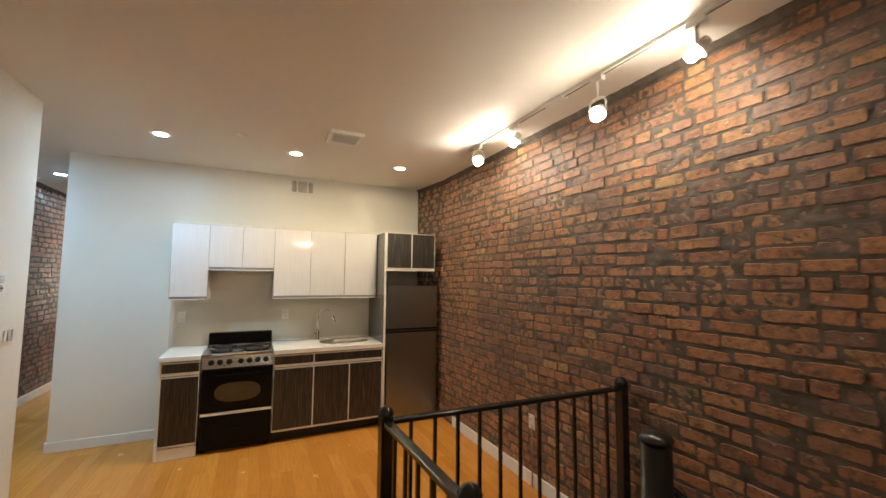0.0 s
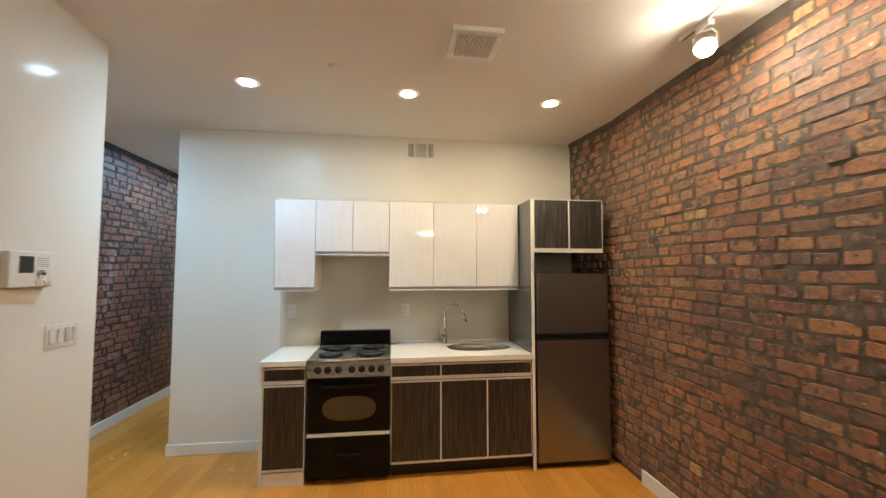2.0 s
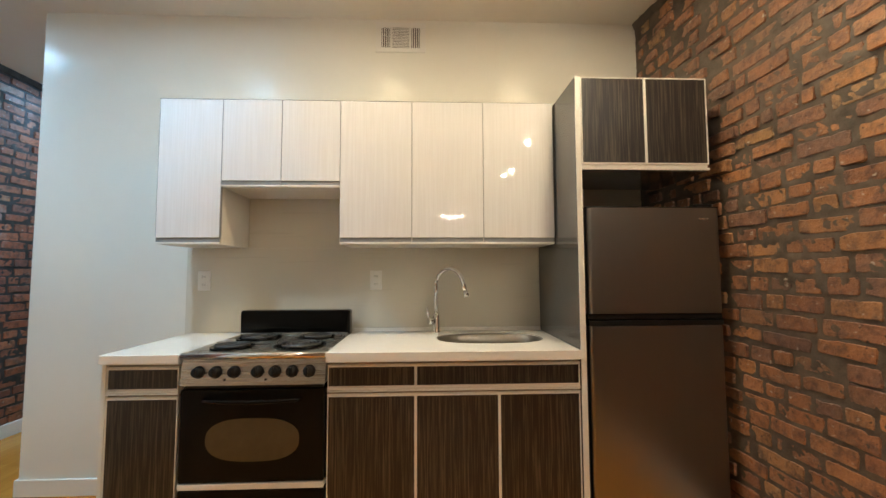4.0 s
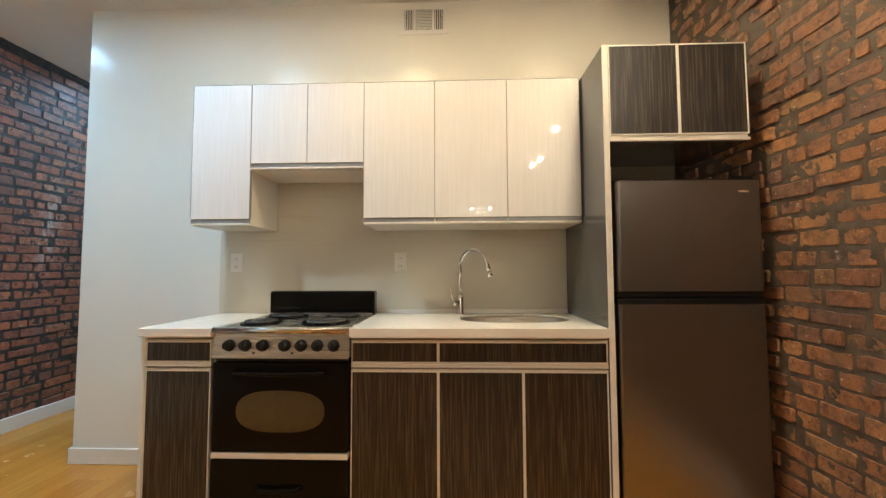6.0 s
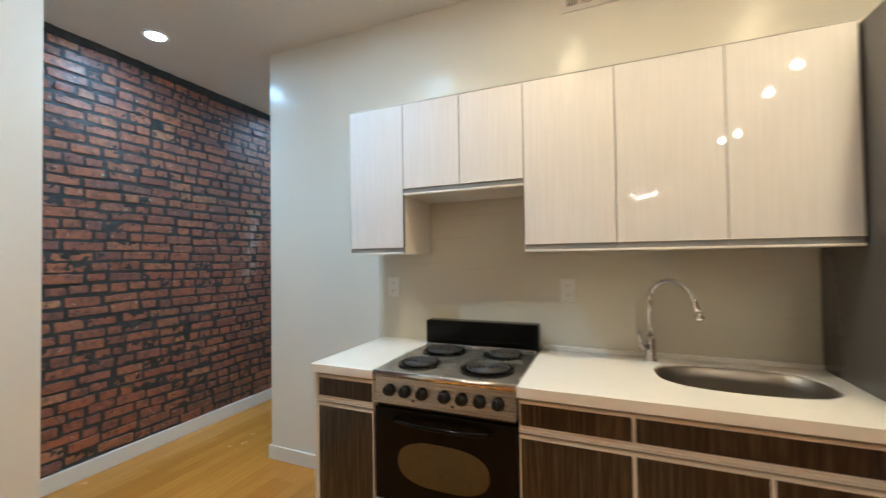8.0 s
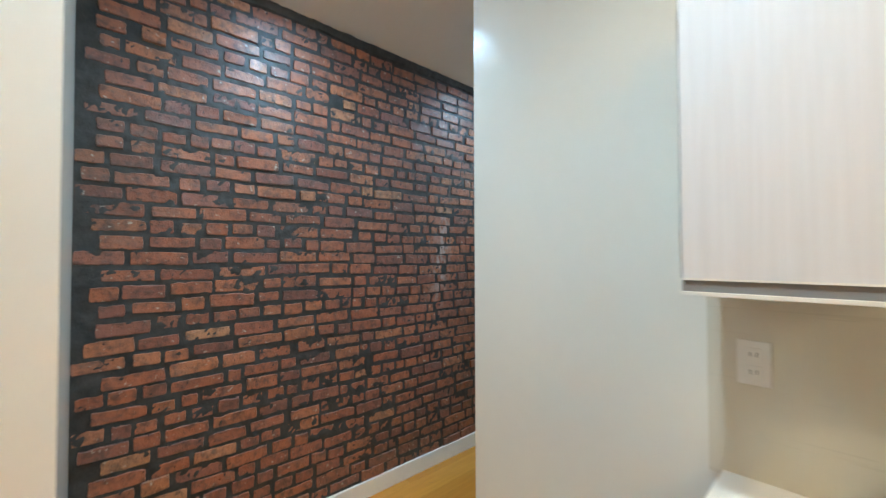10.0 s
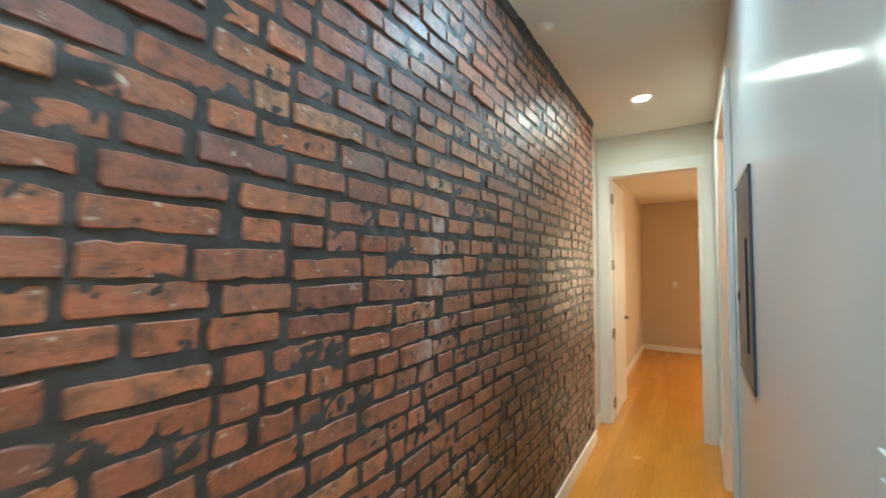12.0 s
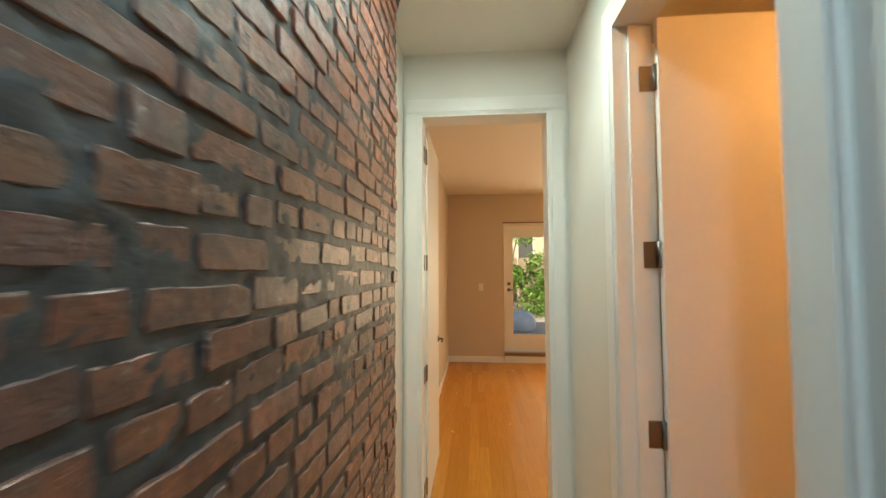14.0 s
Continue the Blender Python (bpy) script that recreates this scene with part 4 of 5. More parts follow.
def intercom():
    y0, y1, z0, z1, x = 3.318, 3.532, 1.512, 1.668, WEST_X
    root = thing("intercom", (x, 3.4, z0), "white plastic wall intercom with small screen and speaker", "intercom")
    part("body", boxed(x + 0.0005, x + 0.034, y0, y1, z0, z1, bev=0.004), PLASTIC, root)
    part("screen", boxed(x + 0.034, x + 0.0355, y0 + 0.045, y0 + 0.115, z0 + 0.062, z0 + 0.135, bev=0.0005), SCREEN, root, "dark display")
    bm = bmesh.new()
    for i in range(7):
        for k in range(5):
            cyl(bm, (x + 0.0335, 3.452 + i * 0.009, z0 + 0.092 + k * 0.009), (x + 0.0345, 3.452 + i * 0.009, z0 + 0.092 + k * 0.009), 0.0026, n=6)
    part("speaker_holes", bm, VENT_DARK, root)
    bm = bmesh.new()
    lathe(bm, [(0.020, 0.0), (0.020, 0.004), (0.016, 0.005), (0.014, 0.002), (0.0, 0.003)], 24, Matrix.Translation((x + 0.034, 3.472, z0 + 0.056)) @ frame_of((0, 0, 0), (1, 0, 0)))
    part("talk_button", bm, STEEL, root, "round metal button")
    for i in range(2):
        part("button", boxed(x + 0.034, x + 0.037, 3.445 + i * 0.04, 3.479 + i * 0.04, z0 + 0.008, z0 + 0.028, bev=0.001), PLASTIC, root)


intercom()
th = thing("thermostat", (WEST_X, 2.87, 1.53), "white wall thermostat with a small dark display", "thermostat")
part("body", boxed(WEST_X + 0.0005, WEST_X + 0.03, 2.805, 2.935, 1.530, 1.622, bev=0.005), PLASTIC, th)
part("display", boxed(WEST_X + 0.03, WEST_X + 0.0315, 2.875, 2.922, 1.575, 1.603, bev=0.0005), SCREEN, th, "dark display")


def wall_vent():
    x0, x1, z0, z1, y = 0.918, 1.232, 2.650, 2.845, KITCHEN_Y
    root = thing("wall_vent", ((x0 + x1) / 2, y, z0), "white three panel air register on the wall", "vent")
    bm = bmesh.new()
    xs = (x0, x0 + 0.036, x0 + 0.090, x0 + 0.104, x1 - 0.104, x1 - 0.090, x1 - 0.036, x1)
    for a, b in ((xs[0], xs[1]), (xs[2], xs[3]), (xs[4], xs[5]), (xs[6], xs[7])):
        box(bm, a, b, y - 0.008, y - 0.001, z0 + 0.03, z1 - 0.034)
    box(bm, x0, x1, y - 0.008, y - 0.001, z0, z0 + 0.03, 0.002)
    box(bm, x0, x1, y - 0.008, y - 0.001, z1 - 0.034, z1, 0.002)
    part("frame", bm, PLASTIC, root)
    part("backing", boxed(x0 + 0.03, x1 - 0.03, y - 0.0025, y - 0.0005, z0 + 0.025, z1 - 0.03), VENT_DARK, root)
    for a, b in ((xs[1], xs[2]), (xs[5], xs[6])):
        for i in range(4):
            c = a + (b - a) * (i + 0.5) / 4
            part("slat", boxed(c - 0.0026, c + 0.0026, y - 0.009, y - 0.003, z0 + 0.031, z1 - 0.035), PLASTIC, root)
    for i in range(13):
        c = z0 + 0.036 + i * 0.0098
        part("slat", boxed(xs[3], xs[4], y - 0.008, y - 0.003, c - 0.0021, c + 0.0021), PLASTIC, root)


wall_vent()


def ceiling_vent():
    x0, x1, y0, y1, z = 1.105, 1.385, 3.42, 3.715, CEIL_Z
    root = thing("ceiling_vent", (1.245, 3.57, z), "square white slatted exhaust grille on the ceiling", "vent")
    bm = bmesh.new()
    for d in ((x0, x1, y0, y0 + 0.035), (x0, x1, y1 - 0.035, y1), (x0, x0 + 0.035, y0 + 0.035, y1 - 0.035), (x1 - 0.035, x1, y0 + 0.035, y1 - 0.035)):
        box(bm, d[0], d[1], d[2], d[3], z - 0.03, z - 0.001, 0.004)
    part("frame", bm, PLASTIC, root)
    part("backing", boxed(x0 + 0.03, x1 - 0.03, y0 + 0.03, y1 - 0.03, z - 0.012, z - 0.0015), VENT_DARK, root)
    for i in range(14):
        c = x0 + 0.043 + i * 0.0149
        part("slat", boxed(c - 0.004, c + 0.004, y0 + 0.036, y1 - 0.036, z - 0.027, z - 0.0125), PLASTIC, root)


ceiling_vent()
for at in ((0.443, 3.938), (-1.92, 6.77)):
    bm = bmesh.new()
    lathe(bm, [(0.0, -0.016), (0.03, -0.016), (0.036, -0.010), (0.045, -0.004), (0.046, -0.0005)], 24, Matrix.Translation((*at, CEIL_Z)))
    solo("sprinkler_cover", bm, PLASTIC, (*at, CEIL_Z), "small round white cover on the ceiling", "ceiling fitting")


# ---- breaker panel in the hallway ----
def breaker_panel():
    y0, y1, z0, z1, x = 6.443, 6.888, 1.115, 1.922, HALL_X
    root = thing("breaker_panel", (x, 6.66, z0), "grey steel electrical panel cover set on the hallway wall", "electrical panel")
    part("cover", boxed(x - 0.010, x - 0.0005, y0, y1, z0, z1, bev=0.002), PANEL_GREY, root)
    dy0, dy1, dz0, dz1 = 6.535, 6.815, 1.245, 1.665
    bm = bmesh.new()
    box(bm, x - 0.0118, x - 0.0098, dy0 - 0.006, dy1 + 0.006, dz0 - 0.006, dz1 + 0.006)
    part("door_gap", bm, BLACK_PLASTIC, root)
    d = part("door", boxed(x - 0.0165, x - 0.0115, dy0, dy1, dz0, dz1, bev=0.002), PANEL_GREY, root)
    part("latch_plate", boxed(x - 0.0185, x - 0.0165, 6.748, 6.788, 1.405, 1.465, bev=0.0008), PANEL_GREY, d)
    part("latch", boxed(x - 0.0215, x - 0.0185, 6.755, 6.781, 1.420, 1.456, bev=0.0008), BLACK_PLASTIC, d, "black latch")
    bm = bmesh.new()
    box(bm, x - 0.0205, x - 0.0185, 6.750, 6.786, 1.4575, 1.4635, 0.0006)
    box(bm, x - 0.0205, x - 0.0185, 6.750, 6.786, 1.407, 1.412, 0.0006)
    box(bm, x - 0.0225, x - 0.0215, 6.7665, 6.7695, 1.424, 1.452, 0.0003)
    part("latch_rim", bm, NICKEL, d, "worn bright latch rim")
    for sy, sz in ((y0 + 0.018, z0 + 0.02), (y1 - 0.018, z0 + 0.02), (y0 + 0.018, z1 - 0.02), (y1 - 0.018, z1 - 0.02), (y0 + 0.02, 1.50), (y1 - 0.02, 1.50)):
        bm = bmesh.new()
        lathe(bm, [(0.008, 0.0), (0.008, 0.002), (0.004, 0.004), (0.0, 0.004)], 12, Matrix.Translation((x - 0.010, sy, sz)) @ frame_of((0, 0, 0), (-1, 0, 0)))
        part("screw", bm, NICKEL, root)


breaker_panel()


# ---- doors ----
def hinge(bm_parent, at, along):
    bm = bmesh.new()
    x, y, z = at
    cyl(bm, (x, y, z - 0.05), (x, y, z + 0.05), 0.0075, n=10)
    if along == "x":
        box(bm, x - 0.036, x, y - 0.0035, y - 0.0005, z - 0.05, z + 0.05, 0.001)
    else:
        box(bm, x - 0.0055, x - 0.0015, y - 0.085, y, z - 0.05, z + 0.05, 0.001)
    part("hinge", bm, NICKEL, bm_parent, "satin nickel hinge")


# bedroom door, swung open into the bedroom along its side wall
d1 = thing("door_1", (-1.955, 9.10, 0), "white painted door standing open into the bedroom", "door", kind="structure")
leaf = part("leaf", boxed(-1.992, -1.956, 9.098, 9.855, 0.012, END_TOP - 0.02, bev=0.002), TRIM, d1)
for z in (0.17, 0.87, 1.57, 2.26):
    hinge(d1, (-1.962, 9.094, z), "y")
bm = bmesh.new()
lathe(bm, [(0.026, 0.0), (0.026, 0.006), (0.010, 0.010), (0.010, 0.045), (0.0, 0.045)], 20, Matrix.Translation((-1.956, 9.79, 0.96)) @ frame_of((0, 0, 0), (1, 0, 0)))
tube(bm, [(-1.914, 9.79, 0.96), (-1.912, 9.74, 0.962), (-1.916, 9.685, 0.958)], 0.008, 8)
part("handle", bm, NICKEL, leaf, "nickel lever handle")
# side room door, swung open square to the hallway
d2 = thing("door_2", (-0.955, BATH_OPEN[1] - 0.03, 0), "white painted door standing open into the side room", "door", kind="structure")
leaf = part("leaf", boxed(-0.948, -0.16, BATH_OPEN[1] - 0.045, BATH_OPEN[1] - 0.010, 0.012, BATH_TOP - 0.004, bev=0.002), TRIM, d2)
for z in (0.24, 0.916, 1.585, 2.269):
    bm = bmesh.new()
    y = BATH_OPEN[1] - 0.016
    cyl(bm, (-0.955, y - 0.012, z - 0.05), (-0.955, y - 0.012, z + 0.05), 0.008, n=10)
    box(bm, -1.008, -0.953, y - 0.004, y + 0.0005, z - 0.05, z + 0.05, 0.001)
    part("hinge", bm, NICKEL, d2, "satin nickel hinge")


def garden_door():
    x0, x1, z0, z1 = GD
    y = BED_FAR
    root = thing("door_3", ((x0 + x1) / 2, y, z0), "white garden door with a full glass pane", "door", kind="structure")
    bm = bmesh.new()
    for a, b in ((x0 + 0.001, x0 + 0.03), (x1 - 0.03, x1 - 0.001)):
        box(bm, a, b, y - 0.01, y + 0.12, z0, z1 - 0.031, 0.002)
    box(bm, x0 + 0.001, x1 - 0.001, y - 0.01, y + 0.12, z1 - 0.03, z1 - 0.001, 0.002)
    part("door_frame", bm, TRIM, root)
    gx0, gx1, gz0, gz1 = -1.04, -0.42, 0.45, 2.03
    bm = bmesh.new()
    box(bm, x0 + 0.032, gx0, y + 0.02, y + 0.06, z0 + 0.01, z1 - 0.033, 0.002)
    box(bm, gx1, x1 - 0.032, y + 0.02, y + 0.06, z0 + 0.01, z1 - 0.033, 0.002)
    box(bm, gx0, gx1, y + 0.02, y + 0.06, z0 + 0.01, gz0, 0.002)
    box(bm, gx0, gx1, y + 0.02, y + 0.06, gz1, z1 - 0.033, 0.002)
    leaf = part("leaf", bm, TRIM, root)
    pane = part("pane", boxed(gx0, gx1, y + 0.037, y + 0.043, gz0, gz1), GLASS, leaf, "clear glass pane")
    pane.visible_shadow = False
    part("head_strip", boxed(x0 - 0.01, x1 + 0.01, y - 0.016, y - 0.0005, z1 + 0.001, z1 + 0.022), WOOD_SILL, root, "brown strip above the door")
    part("sill", boxed(x0, x1, y - 0.05, y + 0.05, 0.115, z0 - 0.022, bev=0.004), WOOD_SILL, root, "brown wooden sill")
    part("step", boxed(x0, x1, y - 0.03, y + 0.05, 0.0, 0.112, bev=0.004), TRIM, root, "white riser")
    for z in (1.17, 1.27):
        bm = bmesh.new()
        lathe(bm, [(0.028, 0.0), (0.028, 0.006), (0.012, 0.012), (0.012, 0.03), (0.0, 0.03)], 20, Matrix.Translation((-1.105, y + 0.02, z)) @ frame_of((0, 0, 0), (0, -1, 0)))
        if z < 1.2:
            tube(bm, [(-1.105, y - 0.012, z), (-1.05, y - 0.016, z), (-1.0, y - 0.012, z - 0.006)], 0.008, 8)
        part("door_handle" if z < 1.2 else "deadbolt", bm, NICKEL, leaf, "satin nickel hardware")


garden_door()
# window out of view, added as the opening for the bedroom fill lamp
bm = bmesh.new()
for d in ((0.151, 0.2, 0.801, 2.199), (1.2, 1.249, 0.801, 2.199), (0.2, 1.2, 0.801, 0.85), (0.2, 1.2, 2.15, 2.199), (0.2, 1.2, 1.48, 1.52)):
    box(bm, d[0], d[1], BED_FAR + 0.04, BED_FAR + 0.1, d[2], d[3])
w1 = setting("window_1", bm, TRIM, "white framed bedroom window, unseen, added for the fill lamp", "window")

# ---- spiral stair and railing ----
SCX, SCY = 1.905, 1.195


def post(parent, x, y, z0, z1, s=0.028):
    bm = bmesh.new()
    box(bm, x - s, x + s, y - s, y + s, z0, z1, 0.004)
    lathe(bm, [(s * 1.25, 0.0), (s * 1.35, 0.008), (s * 1.1, 0.016), (s * 0.9, 0.028), (s * 0.4, 0.036), (0.0, 0.038)], 16, Matrix.Translation((x, y, z1)))
    part("post", bm, RAIL, parent)


rl = thing("stair_railing", (1.14, 1.97, 0), "black iron railing with square balusters round the stair opening", "railing")
R0, R1, R2 = (1.155, 1.975), (2.60, 1.925), (1.170, 1.235)
for p in (R0, R1, R2):
    post(rl, p[0], p[1], 0.0, 1.035)
for a, b in ((R0, R1), (R0, R2)):
    d = (Vector(b) - Vector(a))
    n = int(d.length / 0.112)
    for z, w, h, nm in ((1.005, 0.021, 0.011, "top_rail"), (0.085, 0.012, 0.010, "bottom_rail")):
        bm = bmesh.new()
        box(bm, 0.028, d.length - 0.028, -w, w, z - h, z + h, 0.005)
        bmesh.ops.transform(bm, matrix=Matrix.Translation((*a, 0)) @ Matrix.Rotation(math.atan2(d.y, d.x), 4, "Z"), verts=bm.verts)
        part(nm, bm, RAIL, rl)
    for i in range(1, n):
        p = Vector(a) + d * (i / n)
        part("baluster", boxed(p.x - 0.0075, p.x + 0.0075, p.y - 0.0075, p.y + 0.0075, 0.094, 0.995), RAIL, rl)
sp = thing("spiral_stair", (SCX, SCY, -2.8), "black iron spiral stair with centre pole and curved handrail", "staircase")
bm = bmesh.new()
cyl(bm, (SCX, SCY, -2.8), (SCX, SCY, 1.085), 0.052, n=24)
lathe(bm, [(0.058, 0.0), (0.060, 0.008), (0.050, 0.02), (0.0, 0.028)], 24, Matrix.Translation((SCX, SCY, 1.085)))
part("centre_pole", bm, RAIL, sp)
for i in range(13):
    th0 = radians(100 - i * 27)
    z = -0.2 * (i + 1)
    bm = bmesh.new()
    lo = [(SCX + r * math.cos(a), SCY + r * math.sin(a)) for r, a in ((0.05, th0), (0.70, th0 + 0.0), (0.70, th0 - radians(15)), (0.70, th0 - radians(30)), (0.05, th0 - radians(30)))]
    top, bot = [bm.verts.new((x, y, z)) for x, y in lo], [bm.verts.new((x, y, z - 0.03)) for x, y in lo]
    bm.faces.new(top)
    bm.faces.new(bot[::-1])
    for k in range(5):
        bm.faces.new((top[k], top[(k + 1) % 5], bot[(k + 1) % 5], bot[k]))
    part("tread", bm, RAIL, sp)
    a = th0 - radians(15)
    if i < 2:
        continue
    px, py = SCX + 0.685 * math.cos(a), SCY + 0.685 * math.sin(a)
    bm = bmesh.new()
    cyl(bm, (px, py, z), (px, py, z + 0.93), 0.008, n=8)
    part("baluster", bm, RAIL, sp)
bm = bmesh.new()
tube(bm, [(SCX + 0.685 * math.cos(radians(44 - k * 9)), SCY + 0.685 * math.sin(radians(44 - k * 9)), 0.72 - k * 9 / 27 * 0.2) for k in range(34)], 0.019, 10)
part("handrail", bm, RAIL, sp)

# ---- garden ----
bm = bmesh.new()
box(bm, -400, 400, BED_FAR + 0.2, 800, -0.4, 0.06)
setting("ground", bm, PATIO, "pinkish paved garden ground", "ground")
rng = random.Random(5)


def fence():
    root = thing("garden_fence", (0, 22.0, 0.06), "weathered wooden garden fence behind the shrubs", "fence")
    for i in range(30):
        x = -6 + i * 0.4
        part("board", boxed(x, x + 0.37, 22.0, 22.03, 0.06, 1.9 + rng.uniform(-0.02, 0.02)), FENCE, root)


fence()


def shrub(x, y, r, h, leaves, label):
    root = thing("shrub", (x, y, 0.06), label, "shrub")
    bm = bmesh.new()
    for i in range(6):
        a = rng.uniform(0, 6.28)
        tube(bm, [(x, y, 0.05), (x + 0.3 * r * math.cos(a), y + 0.3 * r * math.sin(a), h * 0.4), (x + 0.7 * r * math.cos(a), y + 0.7 * r * math.sin(a), h * rng.uniform(0.6, 0.95))], [0.03, 0.02, 0.006], 6)
    part("stem", bm, TRUNK, root)
    vs, fs = [], []
    lumps = [(rng.uniform(-0.7, 0.7) * r, rng.uniform(-0.7, 0.7) * r, rng.uniform(0.15, 0.9) * h, rng.uniform(0.25, 0.5) * r) for _ in range(16)]
    for i in range(leaves):
        lx, ly, lz, lr = rng.choice(lumps)
        d = Vector((rng.gauss(0, 1), rng.gauss(0, 1), rng.gauss(0, 1))).normalized() * lr * rng.uniform(0.6, 1.1)
        c = Vector((x + lx, y + ly, max(0.15, lz))) + d
        q = Euler((rng.uniform(-0.9, 0.9), rng.uniform(-0.9, 0.9), rng.uniform(0, 6.28))).to_matrix()
        s = rng.uniform(0.05, 0.10)
        k = len(vs)
        vs += [c + q @ Vector(p) for p in ((-s, 0, 0), (0, -s * 0.45, s * 0.12), (s, 0, 0), (0, s * 0.45, s * 0.12))]
        fs.append((k, k + 1, k + 2, k + 3))
    me = bpy.data.meshes.new("crown")
    me.from_pydata(vs, [], fs)
    me.materials.append(LEAF)
    ob = new("crown", me)
    ob.parent = root
    ob.matrix_parent_inverse = root.matrix_basis.inverted()
    tagged(ob, "dense small green leaves")


shrub(-0.9, 18.2, 0.9, 3.6, 3800, "tall leafy green climbing shrub in daylight")
shrub(0.4, 19.4, 1.3, 1.9, 3800, "broad bright green garden shrub")
shrub(-2.4, 19.2, 1.2, 3.0, 2600, "leafy green shrub beside the fence")
bm = bmesh.new()
bmesh.ops.create_uvsphere(bm, u_segments=28, v_segments=16, radius=0.33, matrix=Matrix.Translation((-0.58, 15.9, 0.22)) @ Matrix.Diagonal((1, 1, 0.95, 1)))
for v in bm.verts:
    v.co.z = max(v.co.z, 0.062)
    v.co += Vector((1, 0.6, 0)) * (0.03 * noise.noise(v.co * 4))
for f in bm.faces:
    f.smooth = True
solo("covered_planter", bm, TARP, (-0.58, 15.9, 0.06), "rounded object under a pale blue tarp", "covered object")
house = thing("neighbour_house", (2.0, 30, 0.06), "yellow rendered house behind the garden", "house")
part("wall", boxed(-0.2, 12, 30, 38, 0.06, 9), FACADE, house)
part("roof", boxed(-0.5, 12.3, 29.7, 38.3, 9.001, 9.3), TRUNK, house)
for wx in (0.8, 3.2, 5.6):
    for wz in (2.0, 5.2):
        w = part("window", boxed(wx, wx + 1.0, 29.96, 30.0, wz, wz + 1.5), TRIM, house)
        part("pane", boxed(wx + 0.08, wx + 0.92, 29.945, 29.962, wz + 0.08, wz + 1.42), SCREEN, w)


# ---- bricks ----
def brick_shape(seed, slim):
    """A worn brick face, 1 x 1 in plan, looking along +x; slim: how long it is for its height."""
    r = random.Random(seed)
    cr, steps = 0.07 / slim, 6 if slim > 2 else 4
    edge = [-0.5 + cr + (1 - 2 * cr) * i / steps for i in range(steps + 1)]
    base = [(y, -0.5) for y in edge] + [(0.5, -0.33), (0.5, 0.02), (0.5, 0.34)] + [(y, 0.5) for y in reversed(edge)] + [(-0.5, 0.33), (-0.5, 0.0), (-0.5, -0.34)]
    sag = r.uniform(-0.02, 0.02)
    out = []
    for y, z in base:
        chip = 0.0 if r.random() < 0.93 else r.uniform(0.05, 0.12)
        dy = r.uniform(-0.06, 0.02) / slim if abs(y) > 0.49 else r.uniform(-0.02, 0.02) / slim
        dz = r.uniform(-0.032, 0.018) - chip if abs(z) > 0.49 else r.uniform(-0.02, 0.02)
        out.append((y + math.copysign(1, y) * dy if abs(y) > 0.49 else y + dy, z + (math.copysign(1, z) * dz if abs(z) > 0.49 else dz) + sag * (1 - 4 * y * y)))
    n = len(out)
    vs = [(-0.02, y * 1.02, z * 1.05) for y, z in out]
    vs += [(0.0052 + r.uniform(-0.0012, 0.0006), y, z) for y, z in out]
    vs += [(0.0074, y * (1 - 0.05 / slim), z * 0.92) for y, z in out]
    fs = [(k + i, k + (i + 1) % n, k + n + (i + 1) % n, k + n + i) for k in (0, n) for i in range(n)]
    fs.append(tuple(range(2 * n, 3 * n)))
    return vs, fs


def shape_mesh(kind, i, material):
    vs, fs = SHAPES[kind][i]
    me = bpy.data.meshes.new("brick")
    me.from_pydata(vs, [], fs)
    me.materials.append(material)
    for p in me.polygons:
        p.use_smooth = False
    return me


SHAPES = {"stretcher": [brick_shape(100 + i, 3.4) for i in range(24)], "header": [brick_shape(200 + i, 1.6) for i in range(16)]}
SHARED = {k: [shape_mesh(k, i, BRICK_ONE) for i in range(len(v))] for k, v in SHAPES.items()}
SHARED_HALL = {k: [shape_mesh(k, i, BRICK_HALL_ONE) for i in range(len(v))] for k, v in SHAPES.items()}
COURSE = 0.0715


def lean(face_x, y):
    """The living room's brick bows inwards beside the kitchen wall."""
    return face_x - max(0.0, y - 4.55) * 0.13 if face_x > 0 else face_x


def mortar_sheet(parent, face_x, sign, y0, y1, z0, material, seed, level):
    """Uneven trowelled mortar that laps over the brick edges here and there."""
    step = 0.0145
    ny, nz = int((y1 - y0) / step), int((CEIL_Z - z0) / step)
    vs = []
    for j in range(nz + 1):
        z = z0 + (CEIL_Z - 0.001 - z0) * j / nz
        for i in range(ny + 1):
            y = y0 + (y1 - y0) * i / ny
            p = Vector((seed, y, z))
            h = level + 0.002 * noise.noise(p * 6) + 0.0062 * noise.noise(p * 24) + 0.0052 * noise.noise(p * 58)
            vs.append((lean(face_x, y) + sign * h, y, z))
    fs = [(j * (ny + 1) + i, j * (ny + 1) + i + 1, (j + 1) * (ny + 1) + i + 1, (j + 1) * (ny + 1) + i) for j in range(nz) for i in range(ny)]
    me = bpy.data.meshes.new("mortar")
    me.from_pydata(vs, [], fs)
    me.materials.append(material)
    for p in me.polygons:
        p.use_smooth = True
    ob = new("mortar", me)
    ob.parent = parent
    tagged(ob, "rough trowelled mortar between the bricks")


mortar_sheet(WALL_L, XL, 1, WEST_END + 0.001, 8.449, 0.002, MORTAR_DARK, 3.0, -0.0012)
mortar_sheet(WALL_R, XR, -1, -0.6, KITCHEN_Y - 0.002, 0.002, MORTAR_WARM, 9.0, -0.0005)


